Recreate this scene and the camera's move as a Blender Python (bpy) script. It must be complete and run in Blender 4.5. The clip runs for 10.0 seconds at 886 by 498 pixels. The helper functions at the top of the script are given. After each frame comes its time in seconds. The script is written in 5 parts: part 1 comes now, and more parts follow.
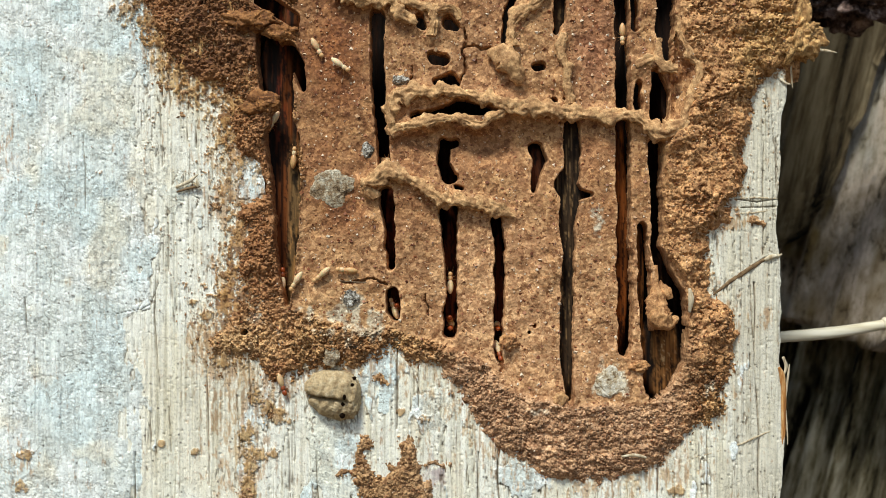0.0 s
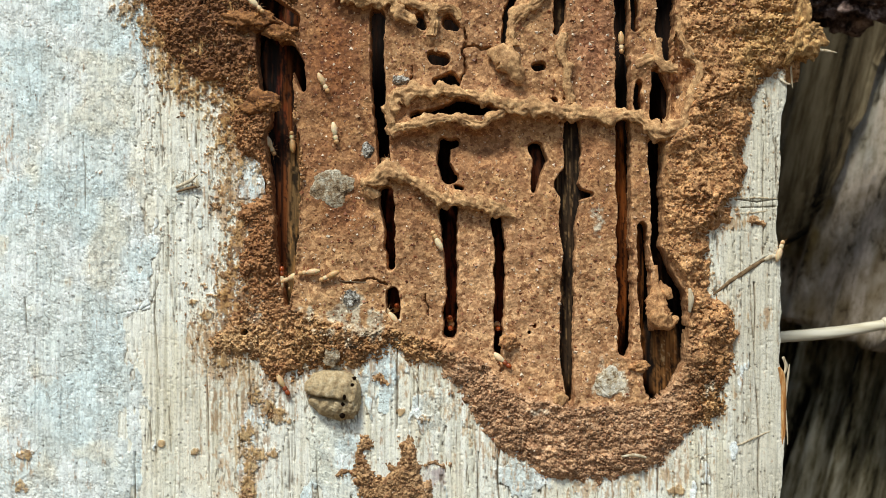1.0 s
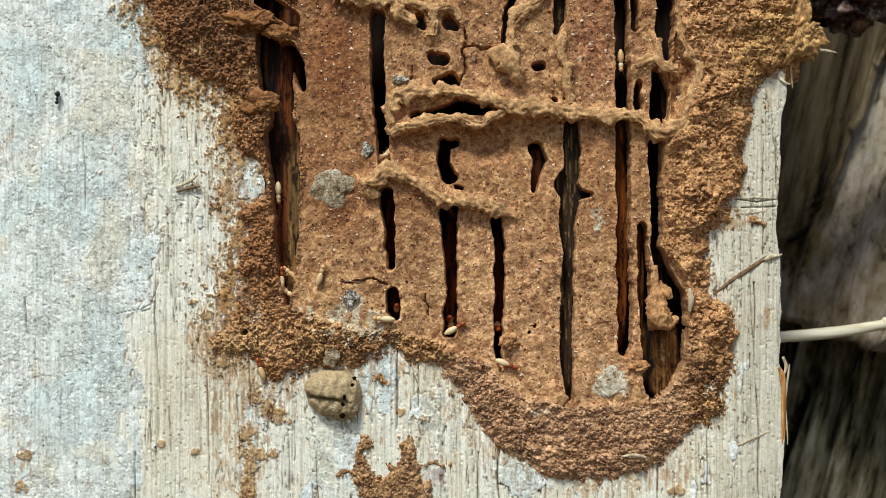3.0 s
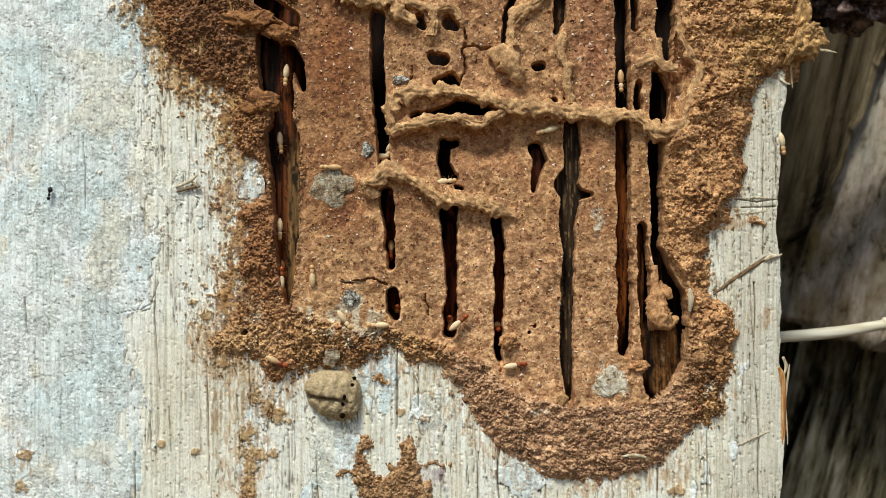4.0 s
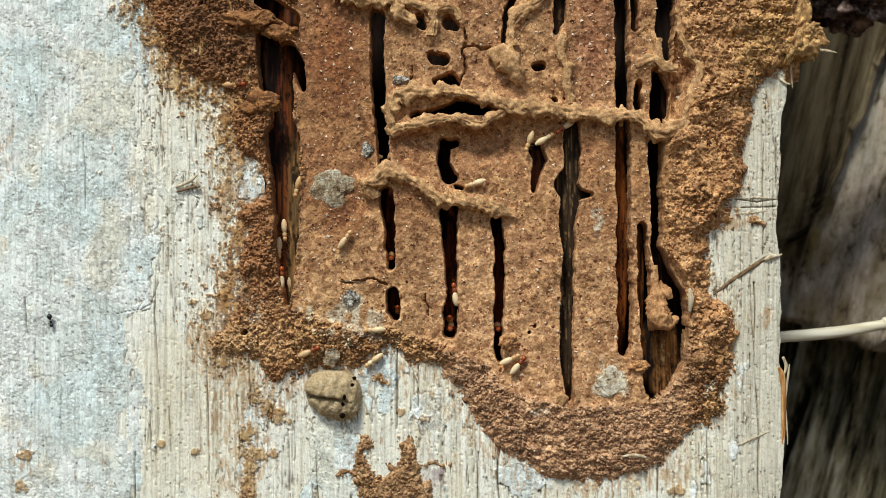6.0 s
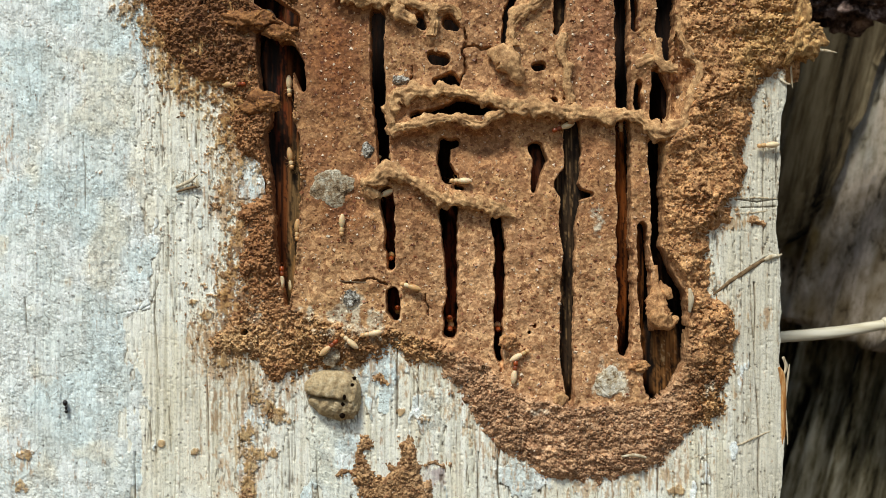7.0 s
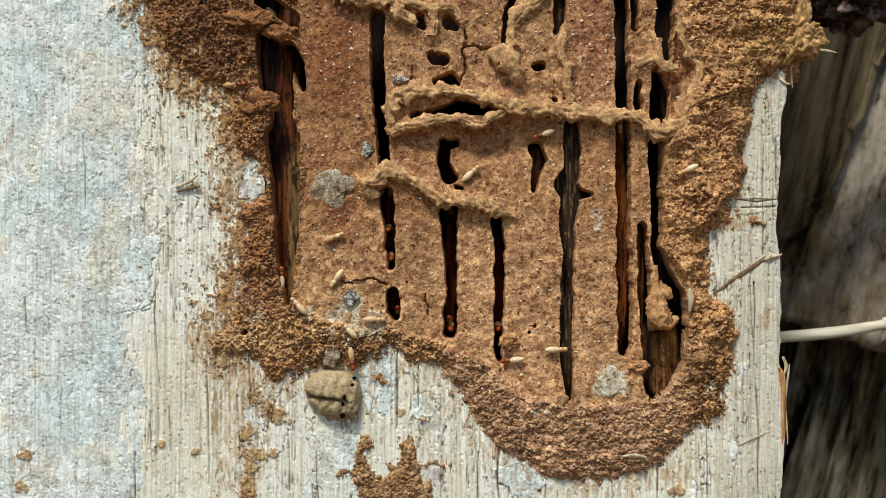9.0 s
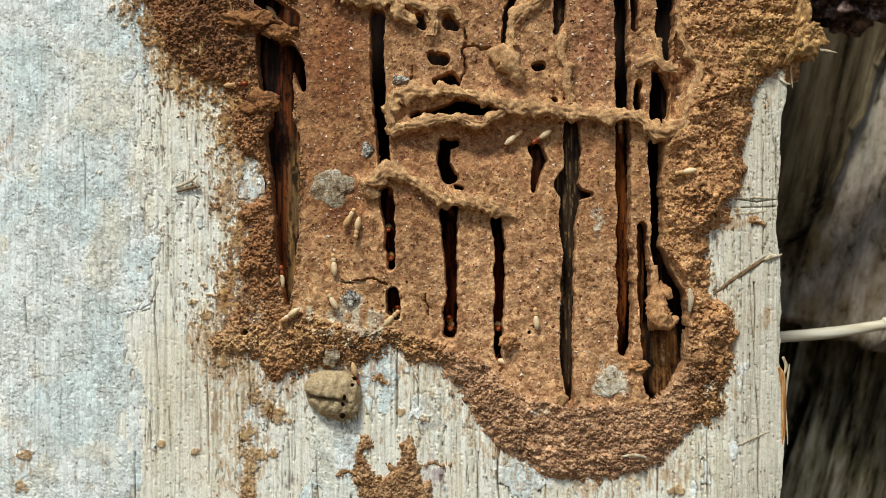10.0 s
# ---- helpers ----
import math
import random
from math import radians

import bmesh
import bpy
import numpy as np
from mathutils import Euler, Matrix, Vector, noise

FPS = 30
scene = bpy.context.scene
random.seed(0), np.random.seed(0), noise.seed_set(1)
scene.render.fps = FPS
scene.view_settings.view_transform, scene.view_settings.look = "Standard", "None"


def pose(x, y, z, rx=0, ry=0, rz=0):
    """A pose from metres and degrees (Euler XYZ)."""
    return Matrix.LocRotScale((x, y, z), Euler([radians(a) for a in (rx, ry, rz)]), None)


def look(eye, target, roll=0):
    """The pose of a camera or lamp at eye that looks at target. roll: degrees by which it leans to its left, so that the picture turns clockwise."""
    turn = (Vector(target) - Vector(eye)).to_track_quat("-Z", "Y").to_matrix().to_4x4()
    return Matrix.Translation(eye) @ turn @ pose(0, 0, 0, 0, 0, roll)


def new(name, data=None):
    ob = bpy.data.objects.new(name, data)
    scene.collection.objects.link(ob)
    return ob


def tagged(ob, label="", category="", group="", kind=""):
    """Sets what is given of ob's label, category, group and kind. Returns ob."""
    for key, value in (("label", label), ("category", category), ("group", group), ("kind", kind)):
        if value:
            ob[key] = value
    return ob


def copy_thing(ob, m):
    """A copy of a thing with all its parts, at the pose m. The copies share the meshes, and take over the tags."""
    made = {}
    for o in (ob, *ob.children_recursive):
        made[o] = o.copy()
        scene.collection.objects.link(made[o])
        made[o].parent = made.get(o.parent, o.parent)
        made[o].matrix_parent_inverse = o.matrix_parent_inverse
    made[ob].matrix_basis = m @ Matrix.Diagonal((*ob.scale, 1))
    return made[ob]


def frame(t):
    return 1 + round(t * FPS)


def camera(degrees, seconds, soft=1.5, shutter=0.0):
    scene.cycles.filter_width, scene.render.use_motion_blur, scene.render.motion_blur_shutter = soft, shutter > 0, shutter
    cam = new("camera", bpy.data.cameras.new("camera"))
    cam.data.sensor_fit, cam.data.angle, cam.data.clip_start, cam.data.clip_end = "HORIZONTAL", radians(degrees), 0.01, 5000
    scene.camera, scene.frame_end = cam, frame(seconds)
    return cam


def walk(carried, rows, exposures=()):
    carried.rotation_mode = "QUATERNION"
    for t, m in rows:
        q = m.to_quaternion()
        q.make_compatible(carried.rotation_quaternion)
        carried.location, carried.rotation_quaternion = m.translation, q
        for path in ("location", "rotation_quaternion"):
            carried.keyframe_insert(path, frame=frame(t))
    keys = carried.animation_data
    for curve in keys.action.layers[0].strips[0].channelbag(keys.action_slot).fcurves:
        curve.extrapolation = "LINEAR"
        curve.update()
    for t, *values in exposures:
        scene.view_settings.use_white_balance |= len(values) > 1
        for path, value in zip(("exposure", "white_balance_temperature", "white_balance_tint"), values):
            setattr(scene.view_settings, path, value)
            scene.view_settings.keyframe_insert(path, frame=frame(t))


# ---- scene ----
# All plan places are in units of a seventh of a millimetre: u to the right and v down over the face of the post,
# h out of it towards the open side (minus y).
U = 1 / 7000
Z0 = 0.6


def X(u):
    return (u - 784) * U


def Z(v):
    return Z0 + (441 - v) * U


def P(u, v, h=0.0):
    return Vector((X(u), -h * U, Z(v)))


# ---------------------------------------------------------------- camera
EYE = (0.0, -0.3077, Z0)
cam = camera(40, 10.0, soft=0.8)
cam.data.dof.use_dof = True
cam.data.dof.focus_distance = 0.307
cam.data.dof.aperture_fstop = 19
walk(cam, [(0, look(EYE, (0, 0, Z0))), (10, look(EYE, (0, 0, Z0)))],
     [(0, 0.59, 6520, 2), (1, 0.55, 6520, 2), (2.5, 0.47, 6570, 2), (4.5, 0.48, 6570, 2), (7.5, 0.45, 6620, 2.5), (8.5, 0.38, 6670, 3), (10, 0.40, 6670, 3)])

# ---------------------------------------------------------------- light: a bright overcast sky
world = bpy.data.worlds.new("sky")
scene.world = world
world.use_nodes = True
wn = world.node_tree
sky = wn.nodes.new("ShaderNodeTexSky")
sky.sky_type = "NISHITA"
sky.sun_disc = False
sky.dust_density = 1.5
SUN_FROM = Vector((-0.22, -0.50, 0.84)).normalized()
sky.sun_elevation = math.asin(SUN_FROM.z)
sky.sun_rotation = math.atan2(SUN_FROM.x, SUN_FROM.y)
wn.links.new(sky.outputs[0], wn.nodes["Background"].inputs[0])
wn.nodes["Background"].inputs[1].default_value = 0.085
sun = new("sun", bpy.data.lights.new("sun", "SUN"))
sun.data.energy = 2.6
sun.data.angle = radians(13)
sun.data.color = (1.0, 0.975, 0.935)
sun.matrix_world = look(SUN_FROM * 5, (0, 0, 0))


# ---------------------------------------------------------------- materials
def srgb(r, g, b):
    def f(c):
        c /= 255
        return c / 12.92 if c <= 0.04045 else ((c + 0.055) / 1.055) ** 2.4
    return (f(r), f(g), f(b))


class Mat:
    """A small builder of node materials."""

    def __init__(self, name, rough=0.9, spec=0.3):
        self.m = bpy.data.materials.new(name)
        self.m.use_nodes = True
        self.t = self.m.node_tree
        self.b = self.t.nodes["Principled BSDF"]
        self.b.inputs["Roughness"].default_value = rough
        self.b.inputs["Specular IOR Level"].default_value = spec
        self.co = self.t.nodes.new("ShaderNodeTexCoord").outputs["Object"]

    def node(self, kind, **kw):
        n = self.t.nodes.new(kind)
        for k, v in kw.items():
            n.inputs[k.replace("_", " ")].default_value = v
        return n

    def link(self, a, b):
        self.t.links.new(a, b)

    def coords(self, sx=1, sy=1, sz=1):
        n = self.t.nodes.new("ShaderNodeMapping")
        n.inputs["Scale"].default_value = (sx, sy, sz)
        self.link(self.co, n.inputs["Vector"])
        return n.outputs[0]

    def noise(self, scale, detail=4, rough=0.6, co=None):
        n = self.node("ShaderNodeTexNoise", Scale=scale, Detail=detail, Roughness=rough)
        self.link(co or self.co, n.inputs["Vector"])
        return n.outputs["Fac"]

    def cells(self, scale, co=None, out="Color"):
        n = self.node("ShaderNodeTexVoronoi", Scale=scale)
        self.link(co or self.co, n.inputs["Vector"])
        return n.outputs[out]

    def wobble(self, scale, amount):
        """Coordinates bent by a noise, by about that many metres."""
        n = self.node("ShaderNodeTexNoise", Scale=scale, Detail=3)
        self.link(self.co, n.inputs["Vector"])
        m = self.t.nodes.new("ShaderNodeVectorMath")
        m.operation = "MULTIPLY_ADD"
        self.link(n.outputs["Color"], m.inputs[0])
        m.inputs[1].default_value = (amount, amount, amount)
        self.link(self.co, m.inputs[2])
        return m.outputs[0]

    def crackle(self, scale, co, width, tall=1.0):
        """1 on a net of thin cracks, 0 between them."""
        n = self.t.nodes.new("ShaderNodeMapping")
        n.inputs["Scale"].default_value = (1, 1, tall)
        self.link(co, n.inputs["Vector"])
        v = self.node("ShaderNodeTexVoronoi", Scale=scale)
        v.feature = "DISTANCE_TO_EDGE"
        self.link(n.outputs[0], v.inputs["Vector"])
        return self.ramp(v.outputs["Distance"], (0.0, 1.0), (width, 0.0))

    def ramp(self, fac, *stops):
        n = self.t.nodes.new("ShaderNodeValToRGB")
        r = n.color_ramp
        while len(r.elements) < len(stops):
            r.elements.new(0.5)
        for e, (p, c) in zip(r.elements, stops):
            e.position = p
            e.color = (*c, 1) if hasattr(c, "__len__") else (c, c, c, 1)
        self.link(fac, n.inputs[0])
        return n.outputs[0]

    def mix(self, a, b, fac=1.0, mode="MIX"):
        n = self.t.nodes.new("ShaderNodeMix")
        n.data_type, n.blend_type = "RGBA", mode
        for sock, v in ((n.inputs[0], fac), (n.inputs[6], a), (n.inputs[7], b)):
            if hasattr(v, "is_linked"):
                self.link(v, sock)
            elif hasattr(v, "__len__"):
                sock.default_value = (*v, 1)
            else:
                sock.default_value = v
        return n.outputs[2]

    def attr(self, name):
        n = self.t.nodes.new("ShaderNodeAttribute")
        n.attribute_name = name
        return n.outputs["Color"]

    def attr_alpha(self, name):
        n = self.t.nodes.new("ShaderNodeAttribute")
        n.attribute_name = name
        return n.outputs["Alpha"]

    def island(self):
        return self.t.nodes.new("ShaderNodeNewGeometry").outputs["Random Per Island"]

    def colour(self, c):
        if hasattr(c, "is_linked"):
            self.link(c, self.b.inputs["Base Color"])
        else:
            self.b.inputs["Base Color"].default_value = (*c, 1)
        return self

    def bump(self, fac, dist, strength=1.0):
        n = self.node("ShaderNodeBump", Strength=strength, Distance=dist)
        self.link(fac, n.inputs["Height"])
        self.link(n.outputs[0], self.b.inputs["Normal"])
        return self


def mud_material(name, base=None, grain=1.0, crumbly=0.0):
    """Sandy mud. Its grains are soft on the flat panels and open, with the shade of the gaps painted dark, on the
    crust.
    """
    k = Mat(name, 0.8, 0.35)
    src = k.attr("tint") if base is None else base
    c = k.mix(src, k.ramp(k.noise(260, 4, 0.6), (0.28, (0.7, 0.66, 0.62)), (0.5, 1.0), (0.72, (1.22, 1.23, 1.22))), 0.9, "MULTIPLY")
    wob = k.wobble(900, 0.0005)
    tone = k.ramp(k.cells(1250, wob), (0.05, (0.42, 0.3, 0.24)), (0.22, (0.76, 0.68, 0.6)), (0.5, (1.0, 1.0, 1.0)), (0.78, (1.2, 1.22, 1.22)), (0.95, (1.65, 1.8, 1.95)))
    c = k.mix(c, tone, 0.9 * grain, "MULTIPLY")
    tone = k.ramp(k.cells(640, k.wobble(520, 0.0011)), (0.1, (0.62, 0.53, 0.46)), (0.5, 1.0), (0.9, (1.3, 1.33, 1.3)))
    c = k.mix(c, tone, 0.95 * grain, "MULTIPLY")
    tone = k.ramp(k.cells(2600, wob), (0.1, (0.62, 0.56, 0.52)), (0.45, 1.0), (0.9, (1.28, 1.3, 1.3)))
    c = k.mix(c, tone, 0.6, "MULTIPLY")
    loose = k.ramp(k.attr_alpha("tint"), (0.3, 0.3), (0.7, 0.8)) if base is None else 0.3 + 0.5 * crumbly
    # crevice shade between the grains, multiplied into the colour, strongest on the crust
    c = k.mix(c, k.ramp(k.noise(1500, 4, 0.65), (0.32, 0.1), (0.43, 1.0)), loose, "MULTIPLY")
    gap_shade = k.crackle(620, k.wobble(900, 0.0016), 0.09)
    gap_shade = k.mix(gap_shade, k.ramp(k.noise(330, 3, 0.6), (0.42, 0.0), (0.56, 1.0)), 1.0, "MULTIPLY")
    c = k.mix(c, k.mix((1, 1, 1), (0.22, 0.17, 0.13), gap_shade), loose, "MULTIPLY")
    k.colour(c)
    k.bump(k.noise(1300, 5, 0.68), 0.0003, 0.45)
    return k.m


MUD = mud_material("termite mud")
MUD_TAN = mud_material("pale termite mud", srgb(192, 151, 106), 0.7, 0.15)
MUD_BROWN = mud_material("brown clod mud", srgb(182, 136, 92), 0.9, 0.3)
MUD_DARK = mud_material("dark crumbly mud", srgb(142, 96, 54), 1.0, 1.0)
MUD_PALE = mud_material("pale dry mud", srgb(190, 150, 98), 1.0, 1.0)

k = Mat("weathered wood", 0.85, 0.2)
c = k.attr("tint")
c = k.mix(c, k.ramp(k.noise(1, 5, 0.75, k.coords(2700, 500, 75)), (0.33, (0.36, 0.3, 0.22)), (0.41, (0.95, 0.94, 0.92)), (0.52, 1.0), (0.7, 1.12)), k.ramp(k.attr_alpha("tint"), (0.0, 0.8), (1.0, 0.25)), "MULTIPLY")
c = k.mix(c, k.ramp(k.noise(1500, 5, 0.75), (0.32, (0.42, 0.4, 0.37)), (0.43, 0.97), (0.75, 1.12)), k.ramp(k.attr_alpha("tint"), (0.0, 0.8), (1.0, 0.7)), "MULTIPLY")
c = k.mix(c, k.ramp(k.cells(1500, k.wobble(900, 0.001)), (0.15, 0.78), (0.45, 1.04), (0.85, 1.14)), k.ramp(k.attr_alpha("tint"), (0.3, 0.3), (0.8, 0.8)), "MULTIPLY")
c = k.mix(c, k.ramp(k.cells(620, k.wobble(420, 0.0022)), (0.1, (0.8, 0.81, 0.81)), (0.45, 1.0), (0.9, (1.1, 1.1, 1.1))), k.ramp(k.attr_alpha("tint"), (0.3, 0.35), (0.8, 0.9)), "MULTIPLY")
c = k.mix(c, k.ramp(k.noise(1, 4, 0.6, k.coords(850, 300, 22)), (0.36, (0.76, 0.74, 0.69)), (0.48, 1.0), (0.64, (1.09, 1.09, 1.08))), k.ramp(k.attr_alpha("tint"), (0.3, 0.9), (0.8, 0.2)), "MULTIPLY")
wob = k.wobble(260, 0.0035)
for scale, width, tall, low, high, much in ((300, 0.03, 0.6, 0.45, 0.56, 0.8), (640, 0.045, 1.5, 0.48, 0.6, 0.7), (1100, 0.07, 1.0, 0.46, 0.62, 0.6)):
    net = k.crackle(scale, wob, width, tall)
    where = k.ramp(k.noise(scale * 0.55, 3, 0.6), (low, 0.0), (high, much))
    where = k.mix(where, k.ramp(k.attr_alpha("tint"), (0.3, 0.5), (0.8, 0.9)), 1.0, "MULTIPLY")
    c = k.mix(c, k.mix((1, 1, 1), (0.34, 0.3, 0.26), k.mix(net, where, 1.0, "MULTIPLY")), 1.0, "MULTIPLY")
k.colour(c)
k.bump(k.noise(1700, 5, 0.8), 0.0003, 0.6)
WOOD = k.m

k = Mat("eaten inner wood", 0.65, 0.15)
c = k.attr("tint")
c = k.mix(c, k.ramp(k.noise(1, 4, 0.65, k.coords(1500, 300, 60)), (0.3, 0.4), (0.5, 1.0), (0.72, 1.6)), 1.0, "MULTIPLY")
k.colour(c)
k.bump(k.noise(1, 4, 0.7, k.coords(2000, 600, 120)), 0.0004, 0.8)
INNER = k.m

k = Mat("sawn post sides", 0.85, 0.2)
k.colour(k.ramp(k.noise(1, 5, 0.7, k.coords(500, 500, 25)), (0.3, srgb(70, 52, 36)), (0.55, srgb(120, 100, 78)), (0.8, srgb(160, 142, 118))))
SIDE = k.m

k = Mat("sand grains", 0.5, 0.4)
k.colour(k.ramp(k.island(), (0.0, srgb(92, 52, 32)), (0.25, srgb(140, 84, 54)), (0.5, srgb(172, 122, 84)), (0.78, srgb(196, 160, 122)), (1.0, srgb(228, 214, 192))))
GRAINS = k.m

k = Mat("soil crumbs", 0.95, 0.15)
c = k.mix(k.attr("tint"), k.ramp(k.island(), (0.0, (0.5, 0.46, 0.42)), (0.35, (0.85, 0.84, 0.82)), (0.8, (1.15, 1.16, 1.16)), (1.0, (1.5, 1.6, 1.7))), 1.0, "MULTIPLY")
k.colour(k.mix(c, k.ramp(k.noise(2600, 3), (0.3, 0.6), (0.6, 1.15)), 0.8, "MULTIPLY"))
k.bump(k.noise(3500, 3), 0.0003, 0.8)
CRUMBS = k.m


# ---------------------------------------------------------------- fields over the plan
TABLES = [np.random.RandomState(100 + i).rand(256, 256) for i in range(12)]


def vnoise(x, y, s):
    t = TABLES[s % 12]
    xi, yi = np.floor(x).astype(np.int64), np.floor(y).astype(np.int64)
    fx, fy = x - xi, y - yi
    fx, fy = fx * fx * fx * (fx * (fx * 6 - 15) + 10), fy * fy * fy * (fy * (fy * 6 - 15) + 10)
    a, b, c, d = xi & 255, (xi + 1) & 255, yi & 255, (yi + 1) & 255
    return (t[c, a] * (1 - fx) + t[c, b] * fx) * (1 - fy) + (t[d, a] * (1 - fx) + t[d, b] * fx) * fy


def fbm(x, y, sx, sy=None, octaves=4, seed=0, gain=0.5):
    """Fractal noise from about -1 to 1 with features sx wide and sy high."""
    sy = sy or sx
    total, amp, norm = 0.0, 1.0, 0.0
    for o in range(octaves):
        f = 2.03 ** o
        total = total + amp * (vnoise(x / sx * f + 17.3 * o + seed * 3.7, y / sy * f + 9.1 * o, seed + o) * 2 - 1)
        norm += amp
        amp *= gain
    return total / norm * 1.6


def cell_field(x, y, size, seed=0):
    """Distance to the nearest of a jittered set of points, in cell sizes, and a random number of that cell."""
    t, r = TABLES[seed % 12], TABLES[(seed + 5) % 12]
    x, y = x / size, y / size
    xi, yi = np.floor(x).astype(np.int64), np.floor(y).astype(np.int64)
    best, val = np.full(x.shape, 9.0), np.zeros(x.shape)
    for dx in (-1, 0, 1):
        for dy in (-1, 0, 1):
            a, b = (xi + dx) & 255, (yi + dy) & 255
            d = np.hypot(xi + dx + t[b, a] - x, yi + dy + r[b, a] - y)
            near = d < best
            best = np.where(near, d, best)
            val = np.where(near, t[a, b], val)
    return best, val


def smooth(a, b, x):
    t = np.clip((x - a) / (b - a), 0, 1)
    return t * t * (3 - 2 * t)


def stroke(x, y, pts):
    """Signed distance to a bent line of changing half width."""
    out = np.full(x.shape, 999.0)
    if len(pts) == 1:
        pts = [pts[0], (pts[0][0] + 0.1, pts[0][1], pts[0][2])]
    for (x0, y0, w0), (x1, y1, w1) in zip(pts, pts[1:]):
        reach = 40 + max(w0, w1)
        sel = (x > min(x0, x1) - reach) & (x < max(x0, x1) + reach) & (y > min(y0, y1) - reach) & (y < max(y0, y1) + reach)
        px, py = x[sel] - x0, y[sel] - y0
        dx, dy = x1 - x0, y1 - y0
        t = np.clip((px * dx + py * dy) / (dx * dx + dy * dy), 0, 1)
        d = np.hypot(px - t * dx, py - t * dy) - (w0 + (w1 - w0) * t)
        out[sel] = np.minimum(out[sel], d)
    return out


def region(x, y, pts):
    """Signed distance to a closed outline, negative inside."""
    d, inside = np.full(x.shape, 1e9), np.zeros(x.shape, bool)
    for (x0, y0), (x1, y1) in zip(pts, pts[1:] + pts[:1]):
        dx, dy = x1 - x0, y1 - y0
        t = np.clip(((x - x0) * dx + (y - y0) * dy) / (dx * dx + dy * dy), 0, 1)
        d = np.minimum(d, np.hypot(x - x0 - t * dx, y - y0 - t * dy))
        if y0 != y1:
            cross = ((y0 > y) != (y1 > y)) & (x < (x1 - x0) * (y - y0) / (y1 - y0) + x0)
            inside ^= cross
    return np.where(inside, -d, d)


def blob(x, y, u, v, ru, rv):
    """A soft spot, 1 in the middle."""
    return np.exp(-((x - u) / ru) ** 2 - ((y - v) / rv) ** 2)


def blend(a, b, t):
    t = np.asarray(t)[..., None]
    return np.asarray(a) * (1 - t) + np.asarray(b) * t


# ---------------------------------------------------------------- mesh helpers
def link_mesh(name, me, material, parent=None, label=""):
    me.materials.append(material)
    ob = new(name, me)
    ob.parent = parent
    if label:
        ob["label"] = label
    return ob


def part(name, bm, material, parent, label="", soft=True):
    me = bpy.data.meshes.new(name)
    bm.to_mesh(me)
    bm.free()
    if soft:
        me.shade_smooth()
    return link_mesh(name, me, material, parent, label)


def sheet(name, xs, ys, h, tint, keep, material, parent, label="", back=None, mask=None, pick=None):
    """A relief: h over the grid of u and v. Cells are left out where keep is false; back gives it rims going back to that h."""
    mask = np.ones(h.shape) if mask is None else mask
    if back is not None:
        mask = np.pad(mask, 1, mode="edge")
        h, tint, keep = np.pad(h, 1, mode="edge"), np.pad(tint, ((1, 1), (1, 1), (0, 0)), mode="edge"), np.pad(keep, 1, mode="edge")
        xs, ys = np.pad(xs, 1, mode="edge"), np.pad(ys, 1, mode="edge")
        for sl in ((0, slice(None)), (-1, slice(None)), (slice(None), 0), (slice(None), -1)):
            h[sl] = back
    rows, cols = h.shape
    co = np.stack([(xs - 784) * U, -h * U, Z0 + (441 - ys) * U], -1).reshape(-1, 3)
    idx = np.arange(rows * cols).reshape(rows, cols)
    quads = np.stack([idx[:-1, :-1], idx[1:, :-1], idx[1:, 1:], idx[:-1, 1:]], -1)
    ok = keep[:-1, :-1] & keep[1:, :-1] & keep[1:, 1:] & keep[:-1, 1:]
    if pick is not None:
        ok &= pick[:-1, :-1]
    quads = quads[ok]
    used = np.zeros(rows * cols, bool)
    used[quads.ravel()] = True
    remap = np.cumsum(used) - 1
    quads = remap[quads]
    co, col = co[used], tint.reshape(-1, 3)[used]
    me = bpy.data.meshes.new(name)
    me.vertices.add(len(co))
    me.vertices.foreach_set("co", co.astype(np.float32).ravel())
    me.loops.add(quads.size)
    me.loops.foreach_set("vertex_index", quads.astype(np.int32).ravel())
    me.polygons.add(len(quads))
    me.polygons.foreach_set("loop_start", np.arange(0, quads.size, 4, dtype=np.int32))
    me.update(calc_edges=True)
    me.shade_smooth()
    a = me.attributes.new("tint", "FLOAT_COLOR", "POINT")
    a.data.foreach_set("color", np.concatenate([col, mask.reshape(-1, 1)[used]], 1).astype(np.float32).ravel())
    return link_mesh(name, me, material, parent, label)


def islands(ok):
    """Numbers the connected pieces of a field of true cells, the largest first."""
    lab = np.zeros(ok.shape, np.int32)
    flat, rows, cols, count, sizes = ok.ravel(), ok.shape[0], ok.shape[1], 0, []
    out = lab.ravel()
    for start in np.flatnonzero(flat):
        if out[start]:
            continue
        count += 1
        out[start] = count
        stack, size = [start], 0
        while stack:
            p = stack.pop()
            size += 1
            c = p % cols
            for q, fine in ((p - 1, c > 0), (p + 1, c < cols - 1), (p - cols, p >= cols), (p + cols, p < (rows - 1) * cols)):
                if fine and flat[q] and not out[q]:
                    out[q] = count
                    stack.append(q)
        sizes.append((size, count))
    return lab, sorted(sizes, reverse=True)


def empty(name, at, label, category, kind="", group=""):
    ob = new(name)
    ob.location = at
    ob.empty_display_size = 0.01
    return tagged(ob, label, category, group, kind)


